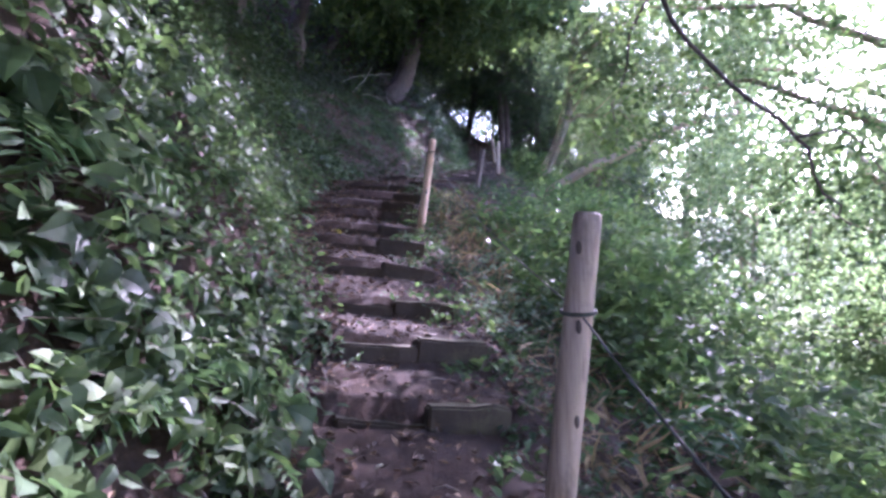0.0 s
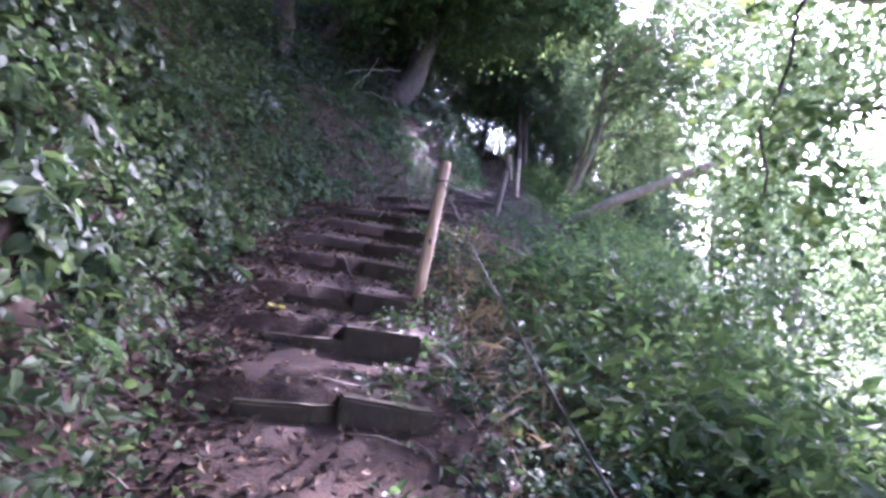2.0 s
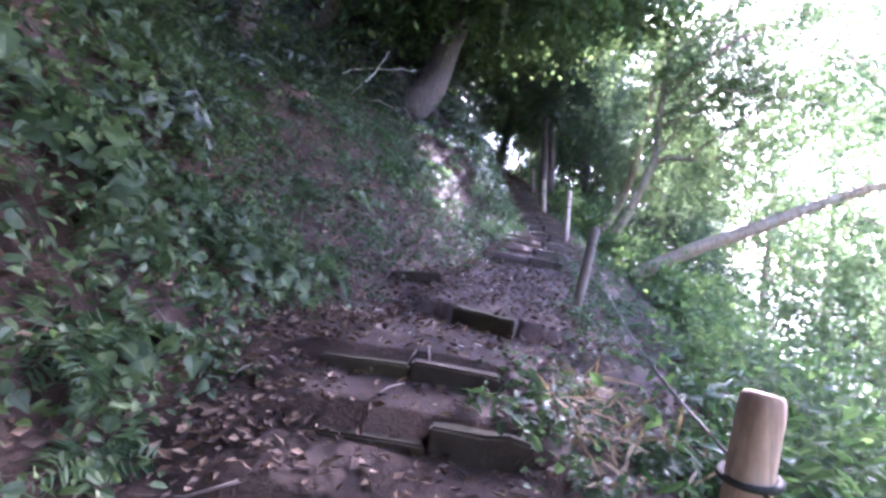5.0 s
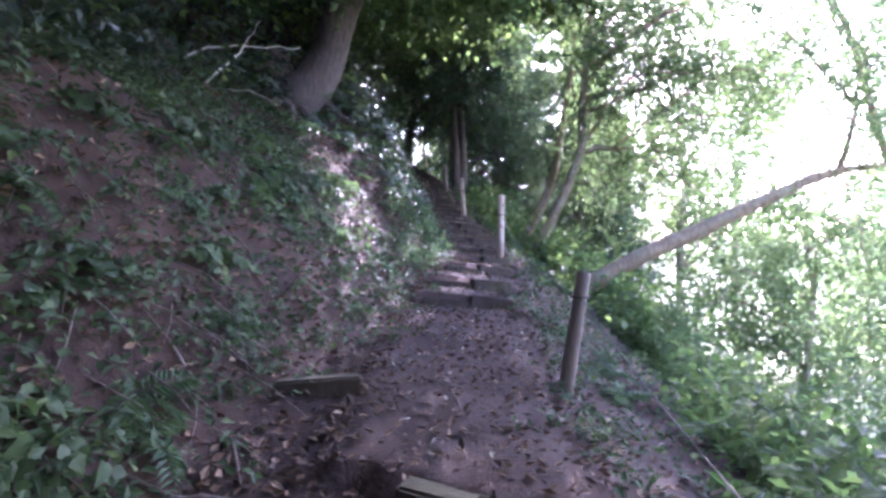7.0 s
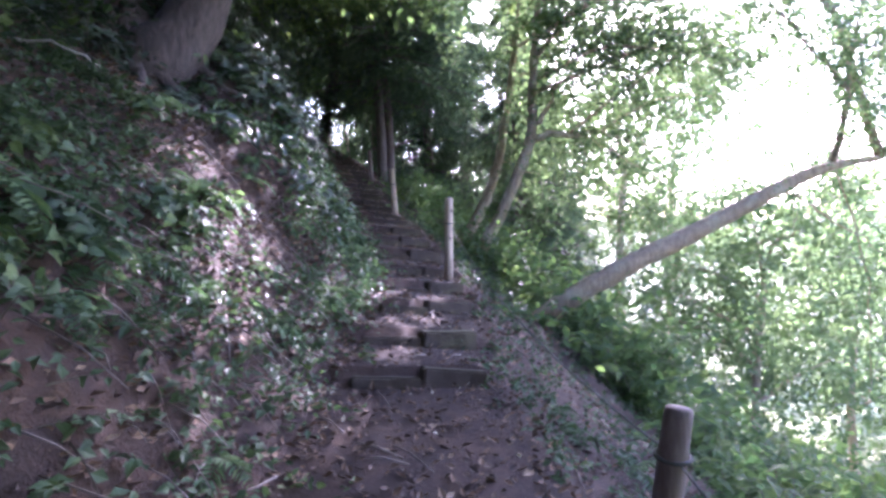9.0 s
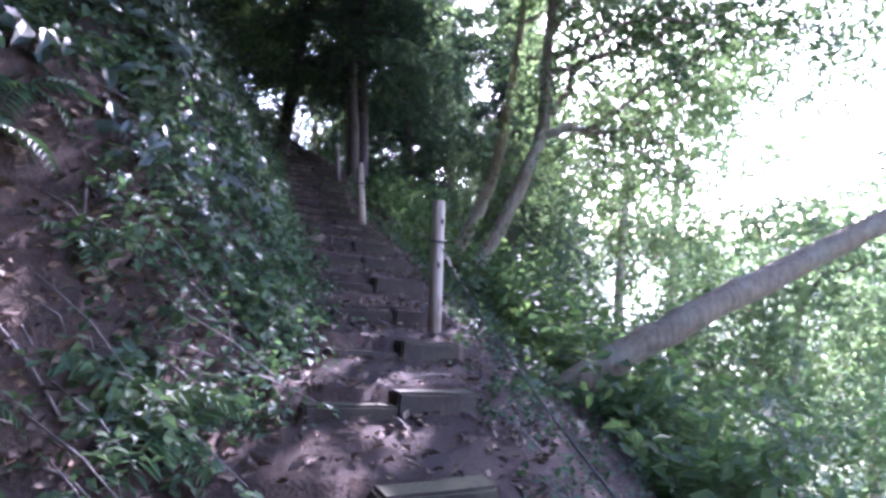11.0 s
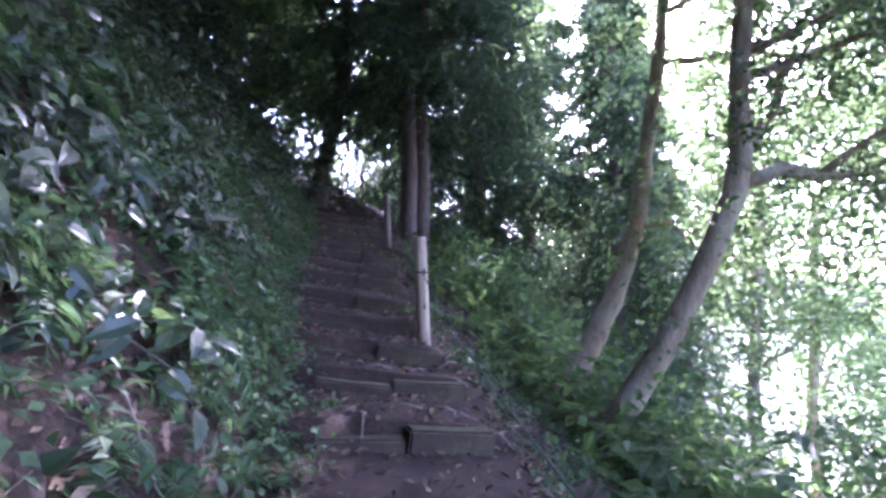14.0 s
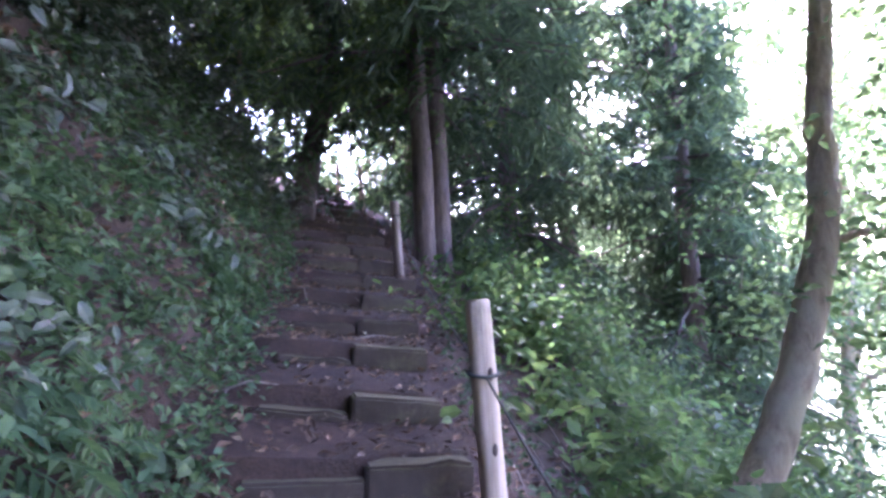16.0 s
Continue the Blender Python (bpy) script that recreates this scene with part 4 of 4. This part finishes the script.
for x, y, h, r in ((0.1, 27.4, 3.6, 1.6), (-0.9, 29.2, 6.0, 2.2), (-1.2, 26.6, 5.2, 2.0), (-0.2, 32.5, 7.5, 2.4), (-2.6, 29.5, 6.5, 2.6)):
    far_tree(x, y, h, r, 0.17, 190, M_CANOPY, "leafy evergreen tree above the head of the stair")

# ---- undergrowth ----


def clump(name, T, mat, leaf, shoots, length, count, droop, label, category, lift=0.7):
    """A plant: shoots from one root, each with leaves; stems and foliage are its parts."""
    ob = thing(name, label, category)
    o = RNG.normal(0, 0.06, (shoots, 3)) * np.array([1, 1, 0.3])
    a = RNG.random(shoots) * 6.28
    w = np.stack([np.cos(a), np.sin(a), lift * (0.4 + RNG.random(shoots))], -1)
    leaves, stems = sprays(T, o, w, length * (0.6 + 0.7 * RNG.random(shoots)), count, leaf, droop, 0.0035, every=2)
    part("stem", mesh_of("stem", *stems, M_STEM), M_STEM, ob, kind="stuff")
    part("foliage", mesh_of("foliage", *leaves, mat), mat, ob, kind="stuff")
    return ob


def frond_mesh(length, pairs):
    """A fern frond: an arched rib with tapering leaflets on both sides."""
    pos, fwd, nrm, sz = [], [], [], []
    line = []
    for k in range(pairs + 1):
        t = k / pairs
        line.append(np.array([0.03 * math.sin(3 * t), length * t * (1 - 0.12 * t), length * (0.55 * t - 0.75 * t * t)]))
    for k in range(1, pairs + 1):
        t = k / pairs
        d = unit(line[k] - line[k - 1])
        w = length * 0.36 * (math.sin(math.pi * min(1, 0.16 + 0.84 * t) ** 0.75) ** 0.8 * 0.95 + 0.03)
        for s in (-1, 1):
            pos.append(line[k])
            fwd.append(np.array([s * 0.9, 0, -0.1]) + d * 0.42 + RNG.normal(0, 0.05, 3))
            nrm.append(np.array([0, -0.2, 1.0]))
            sz.append(max(0.02, w * 0.8))
    leaves = stamp((TINY[0] * np.array([0.42, 1, 1]), TINY[1]), np.array(pos), np.array(fwd), np.array(nrm), np.array(sz))
    rib = tube(line, np.linspace(0.004, 0.001, len(line)), 3)
    return mesh_of("frond", *merged((leaves, rib)), M_FERN)


FRONDS = [frond_mesh(0.5, 14), frond_mesh(0.42, 12), frond_mesh(0.36, 11)]


def fern_plant(n):
    ob = thing("fern", "green fern with arching feathered fronds", "fern", "ferns on the bank")
    for k in range(n):
        f = part("frond", FRONDS[k % 3], M_FERN, ob)
        s = 0.75 + 0.5 * RNG.random()
        f.scale = (s, s, s)
        f.rotation_euler = (RNG.normal(0.1, 0.25), RNG.normal(0, 0.15), 6.28 * k / n + RNG.normal(0, 0.25))
    return ob


def open_strip(x, y):
    """Low ground between the stair and the twin tree, where no tall plants grow."""
    u = x - side_of(y)
    return (u > 0.9) & (u < np.where(y < 15.6, 2.25, 1.9)) & (y > 11.5) & (y < 19.3)


def scatter(protos, xs, ys, sizes, lean_out=0.6, up=0.0):
    """Copies of plants rooted on the ground, tilted out from the slope."""
    P, N = gpos(xs, ys, up), gnormal(xs, ys)
    for p, n, s in zip(P, N, sizes):
        axis = (Vector(n) * lean_out + Vector((0, 0, 1 - lean_out))).normalized()
        m = Matrix.Translation(p) @ axis.to_track_quat("Z", "Y").to_matrix().to_4x4() @ Matrix.Rotation(RNG.random() * 6.28, 4, "Z") @ Matrix.Scale(s, 4)
        copy_thing(protos[int(RNG.integers(len(protos)))], m)


def away(protos):
    """The first of each kind takes a place on the bank out of the way."""
    for i, o in enumerate(protos):
        x, y = -5.0 - 0.7 * i, 9.0 + 0.8 * i
        o.location = (x, y, float(ground(x, y)))


VINES = [clump("broadleaf_vine", HEART, M_VINE, 0.088, 10, 0.46, 9, 0.5, "broad-leaved green vine hanging on the earth bank", "plant") for _ in range(4)]
GLOSSY = [clump("glossy_shrub", leaf_template(((0.25, 0.2), (0.65, 0.2)), 0.3, 0.35), M_GLOSS, 0.11, 10, 0.55, 8, 0.6, "dark glossy-leaved evergreen shrub on the bank", "shrub") for _ in range(3)]
LIGHT = [clump("light_shrub", PLAIN, M_SHRUB, 0.095, 9, 0.7, 9, 0.35, "light green leafy shrub on the slope below the path", "shrub", 1.1) for _ in range(4)]
SMALL = [clump("small_weed", PLAIN, M_VINE, 0.05, 6, 0.16, 5, 0.3, "small green weed growing at the stair's edge", "weed", 0.9) for _ in range(4)]
SASA = [clump("bamboo_grass", LANCE, M_GRASS, 0.2, 9, 0.6, 8, 0.35, "bamboo grass with long pointed leaves on the slope", "bamboo grass", 1.5) for _ in range(3)]
BUSHES = [clump("slope_bush", TINY, M_SHRUB, 0.115, 18, 1.15, 13, 0.4, "tall light green bush on the slope below the path", "bush", 1.7) for _ in range(3)]
PALE_SHRUB = [clump("pale_shrub", PLAIN, M_SKY_SHEEN, 0.06, 10, 0.5, 9, 0.3, "leafy shrub beside the pale post, sky sheen put into its pale colour", "shrub", 1.2) for _ in range(2)]
FERNS = [fern_plant(6), fern_plant(8), fern_plant(7)]
for g in (VINES, GLOSSY, LIGHT, SMALL, SASA, BUSHES, FERNS):
    away(g)
for o, x, y in zip(PALE_SHRUB, (0.3, 0.62), (5.7, 5.2)):
    o.location = (x, y, float(ground(x, y)))


def bank_xy(n, y0, y1, u0, u1):
    y = y0 + (y1 - y0) * RNG.random(n)
    foot = bank_foot(y)
    return side_of(y) - foot - u0 - (u1 - u0) * RNG.random(n), y


def slope_xy(n, y0, y1, u0, u1):
    y = y0 + (y1 - y0) * RNG.random(n)
    return side_of(y) + u0 + (u1 - u0) * RNG.random(n) ** 1.3, y


def sized(n, lo, hi):
    return lo + (hi - lo) * RNG.random(n)


for kinds, spots, lo, hi, tilt in (
        (VINES, bank_xy(155, 0.2, 9.3, 0.05, 1.8), 0.75, 1.35, 0.75),
        (GLOSSY, bank_xy(36, 3, 10, 0.7, 2.4), 0.8, 1.4, 0.6),
        (FERNS, bank_xy(48, 0.8, 8.0, 0.0, 0.7), 0.6, 1.0, 0.6),
        (VINES, bank_xy(50, 8.8, 14.0, 0.1, 2.0), 0.5, 0.95, 0.6),
        (FERNS, bank_xy(34, 8.5, 14.5, 0.1, 1.4), 0.5, 0.85, 0.6),
        (GLOSSY, bank_xy(26, 8.5, 12.4, 1.3, 3.2), 0.8, 1.3, 0.4),
        (VINES, bank_xy(30, 14.4, 17, 0.1, 1.6), 0.6, 1.0, 0.6),
        (GLOSSY, bank_xy(125, 14.2, 22, 0.4, 2.2), 0.7, 1.3, 0.6),
        (VINES, bank_xy(30, 13.8, 22, 0.1, 1.0), 0.5, 0.8, 0.6),
        (FERNS, bank_xy(120, 14.3, 23, 0.05, 1.3), 0.55, 1.0, 0.8),
        (FERNS, bank_xy(40, 15.5, 21, -0.05, 0.6), 0.4, 0.7, 0.5),
        (GLOSSY, bank_xy(35, 21, 28, 0.3, 2.0), 0.7, 1.3, 0.6),
        (GLOSSY, bank_xy(65, 0, 26, 1.8, 4.6), 1.5, 2.4, 0.3),
        (SMALL, bank_xy(70, 1, 22, -0.25, 0.2), 0.6, 1.2, 0.2),
        (SMALL, slope_xy(80, 1.2, 22, 0.45, 1.1), 0.6, 1.3, 0.2),
        (LIGHT, slope_xy(110, 0.5, 12.5, 1.5, 5.5), 0.9, 1.7, 0.2),
        (LIGHT, slope_xy(120, 12.5, 26, 1.45, 6.0), 0.8, 1.6, 0.2),
        (VINES, slope_xy(25, 4, 9, 1.15, 2.6), 0.5, 0.9, 0.2),
        (SASA, slope_xy(50, 0.8, 10, 1.5, 3.4), 0.6, 1.1, 0.2),
        (SASA, slope_xy(30, 12, 22, 1.2, 2.8), 0.5, 0.9, 0.2),
        (LIGHT, (RNG.uniform(0.25, 1.0, 9), RNG.uniform(6.9, 8.4, 9)), 0.45, 0.7, 0.2),
        (BUSHES, slope_xy(85, 13, 20, 1.9, 5.5), 1.1, 1.75, 0.1),
        (BUSHES, slope_xy(70, 18.5, 26, 1.3, 6.5), 0.7, 1.2, 0.1),
        (BUSHES, slope_xy(85, 3.0, 12.5, 2.3, 6.0), 1.0, 1.75, 0.1),
        (SMALL, slope_xy(56, 2, 9, 0.25, 0.75), 0.8, 1.7, 0.2),
        (BUSHES, slope_xy(60, 14, 23, 5.0, 9.5), 1.2, 1.9, 0.1),
        (LIGHT, (RNG.uniform(2.5, 3.5, 12), RNG.uniform(19.8, 22.5, 12)), 1.2, 1.7, 0.1),
        (PALE_SHRUB, (RNG.uniform(0.1, 1.0, 7), RNG.uniform(4.4, 6.3, 7)), 0.7, 1.1, 0.2),
        (FERNS, slope_xy(30, 3, 20, 0.8, 2.0), 0.5, 0.9, 0.2),
        (SMALL, slope_xy(70, 15.2, 20.4, 0.65, 2.2), 0.8, 1.7, 0.2)):
    if kinds in (LIGHT, BUSHES, SASA):
        free = ~open_strip(*spots)
        spots = (spots[0][free], spots[1][free])
    scatter(kinds, *spots, sized(len(spots[0]), lo, hi), tilt)

# low cover between the plants
def cover(name, label, xs, ys, T, mat, leaf, length, count, lift, out, stem=0, low=False):
    keep = shaded(gpos(xs, ys, 0.3)) & (low | ~open_strip(xs, ys))
    xs, ys = xs[keep], ys[keep]
    N = gnormal(xs, ys)
    w = N * out + np.array([0, 0, lift]) + RNG.normal(0, 0.6, (len(xs), 3))
    leaves, stems = sprays(T, gpos(xs, ys), w, length * (0.5 + RNG.random(len(xs))), count, leaf, 0.45, stem, every=2)
    ob = thing(name, label, "undergrowth", kind="stuff")
    part("foliage", mesh_of("foliage", *leaves, mat), mat, ob, kind="stuff")
    if stems:
        part("stem", mesh_of("stem", *stems, M_STEM), M_STEM, ob, kind="stuff")


cover("bank_creeper", "mixed green creepers covering the earth bank", *bank_xy(6500, -0.5, 9.6, 0.0, 2.4), PLAIN, M_VINE, 0.072, 0.32, 5, 0.2, 0.8, 0.003)
cover("bank_creeper", "dark evergreen creepers covering the upper bank", *bank_xy(3000, 14, 28, 0.7, 2.6), MEDIUM, M_GLOSS, 0.09, 0.36, 5, 0.1, 0.8, 0.003)
cover("bank_creeper", "light green creepers on the foot of the upper bank", *bank_xy(3000, 13.8, 26, -0.12, 0.9), MEDIUM, M_FERN, 0.068, 0.28, 5, 0.1, 0.8, 0.003)
cover("bank_creeper", "creepers on the bare earth bank", *bank_xy(3600, 9.0, 14.8, 0.05, 2.6), MEDIUM, M_VINE, 0.065, 0.24, 5, 0.2, 0.8, 0.003)
cover("bank_overhang", "leafy bushes overhanging the bare earth bank", *bank_xy(420, 8.5, 12.4, 1.7, 3.2), MEDIUM, M_GLOSS, 0.11, 1.0, 11, 0.9, 0.8, 0.004)
cover("slope_cover", "leafy undergrowth on the slope below the path", *slope_xy(4300, 0, 27, 1.55, 8.0), TINY, M_SHRUB, 0.115, 0.5, 7, 0.6, 0.3)
cover("slope_thicket", "tall thicket of light leafy bushes below the path", *slope_xy(2600, -1, 28, 2.0, 11.0), TINY, M_SHRUB, 0.11, 1.3, 12, 1.3, 0.2, 0.004)
cover("upper_cover", "undergrowth on the upper hillside", *bank_xy(2800, -2, 34, 1.9, 8.0), TINY, M_CANOPY, 0.13, 1.0, 9, 0.8, 0.3)
cover("bank_overhang", "dark evergreen bushes overhanging the top of the bank", *bank_xy(800, 13.8, 24, 1.0, 2.6), MEDIUM, M_GLOSS, 0.11, 1.3, 11, 0.9, 0.8, 0.004)
cover("bank_overhang", "leafy bushes overhanging the top of the bank", *bank_xy(800, -0.5, 9.5, 1.1, 2.6), MEDIUM, M_VINE, 0.11, 1.1, 11, 0.9, 0.8, 0.004)
cover("bank_overhang", "dark evergreen bushes beside the head of the stair", *bank_xy(650, 22, 31, 0.05, 1.8), MEDIUM, M_GLOSS, 0.11, 1.1, 11, 0.9, 0.5, 0.004)
cover("path_edge_weeds", "low weeds and ivy along the stair's outer edge", *slope_xy(3200, 0.5, 22, 0.6, 2.3), MEDIUM, M_VINE, 0.06, 0.16, 4, 0.8, 0.3, 0.002, low=True)
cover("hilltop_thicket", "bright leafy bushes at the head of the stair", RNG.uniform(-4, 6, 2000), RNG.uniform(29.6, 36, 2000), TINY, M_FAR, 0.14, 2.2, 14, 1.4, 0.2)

# fallen leaves
def litter(n, y0, y1, u0, u1, size):
    y = y0 + (y1 - y0) * RNG.random(n)
    x = side_of(y) + u0 + (u1 - u0) * RNG.random(n)
    N = gnormal(x, y, 0.05) + RNG.normal(0, 0.35, (n, 3))
    return stamp(DEAD, gpos(x, y, 0.012), RNG.normal(0, 1, (n, 3)) * np.array([1, 1, 0.15]), N, size * (0.6 + 0.8 * RNG.random(n)))


thing("leaf_litter", "brown dead leaves scattered over the path and bank foot", "leaf litter", kind="stuff",
      data=mesh_of("leaf_litter", *merged((litter(11500, 0.3, 26, -1.3, 0.9, 0.05), litter(5200, 8.5, 14.5, -2.8, -0.5, 0.05), litter(500, 9, 14.5, -0.5, 1.0, 0.05), litter(4600, 0.5, 24, 0.5, 1.9, 0.05), litter(2200, 13, 23, -1.8, -0.4, 0.055), litter(3600, 3, 9.2, -1.9, -0.4, 0.055))), M_LITTER))
proto = thing("fallen_leaf", "pale dry fallen leaf lying on the path", "leaf", "pale leaves on the path", data=mesh_of("fallen_leaf", *stamp(DEAD, np.zeros((1, 3)), np.array([[0, 1.0, 0]]), np.array([[0, 0, 1.0]]), np.array([0.085])), M_PALE))
n = 90
y = np.concatenate([RNG.uniform(1.5, 9, 35), RNG.uniform(9.5, 13, 38), RNG.uniform(13, 22, 17)])
x = side_of(y) + RNG.uniform(-0.8, 0.5, n)
P = gpos(x, y, 0.02)
for i, p in enumerate(P):
    m = Matrix.Translation(p) @ Euler((RNG.normal(0, 0.3), RNG.normal(0, 0.3), RNG.random() * 6.28)).to_matrix().to_4x4() @ Matrix.Scale(0.5 + 0.6 * RNG.random(), 4)
    if i == 0:
        proto.matrix_basis = m
    else:
        copy_thing(proto, m)
# fine roots hanging from the bare earth bank
ry0 = RNG.uniform(9.3, 15.5, 420)
rx0 = side_of(ry0) - bank_foot(ry0) - RNG.uniform(0.1, 2.2, 420)
RP, RN = gpos(rx0, ry0, 0.01), gnormal(rx0, ry0)
rt = []
for p, nrm in zip(RP, RN):
    L = RNG.uniform(0.12, 0.5)
    side = RNG.normal(0, 0.5, 3) * np.array([1, 1, 0.3])
    down = unit(np.array([nrm[0], nrm[1], 0]) * 0.8 + np.array([0, 0, -0.9]) + side)
    rt.append(tube([p, p + nrm * 0.05 + down * L * 0.5, p + nrm * 0.05 + down * L], (0.004, 0.003, 0.0015), 4))
thing("hanging_roots", "fine dry roots hanging from the bare earth bank", "roots", kind="stuff", data=mesh_of("hanging_roots", *merged(rt), M_TWIG, True))
tint = thing("yellow_leaf", "bright yellow-green leaf fallen beside the steps", "leaf", data=mesh_of("yellow_leaf", *stamp(HEART, np.zeros((1, 3)), np.array([[0.4, 1.0, 0]]), np.array([[0, -0.3, 1.0]]), np.array([0.12])), M_YELLOW))
tint.location = tuple(gpos(-1.08, 5.6, 0.03))
# dry grass and twigs on the slope
xs, ys = slope_xy(650, 1.0, 9, 0.75, 2.5)
cover("dry_grass", "tufts of dry straw-coloured grass on the slope", xs, ys, BLADE, M_DRY, 0.3, 0.12, 4, 0.8, 0.4)
tw = []
for k in range(220):
    ty = RNG.uniform(0.8, 22)
    tx = float(side_of(ty)) + RNG.uniform(-1.3, 1.5)
    a = RNG.random() * 6.28
    L = RNG.uniform(0.08, 0.35)
    p0, p1 = (tx, ty), (tx + math.cos(a) * L, ty + math.sin(a) * L)
    tw.append(tube([gpos(*p0, 0.012), gpos((p0[0] + p1[0]) / 2, (p0[1] + p1[1]) / 2, 0.03), gpos(*p1, 0.012)], (0.006, 0.005, 0.003), 5))
thing("twig_litter", "dry broken twigs lying on the path", "twigs", kind="stuff", data=mesh_of("twig_litter", *merged(tw), M_TWIG, True))
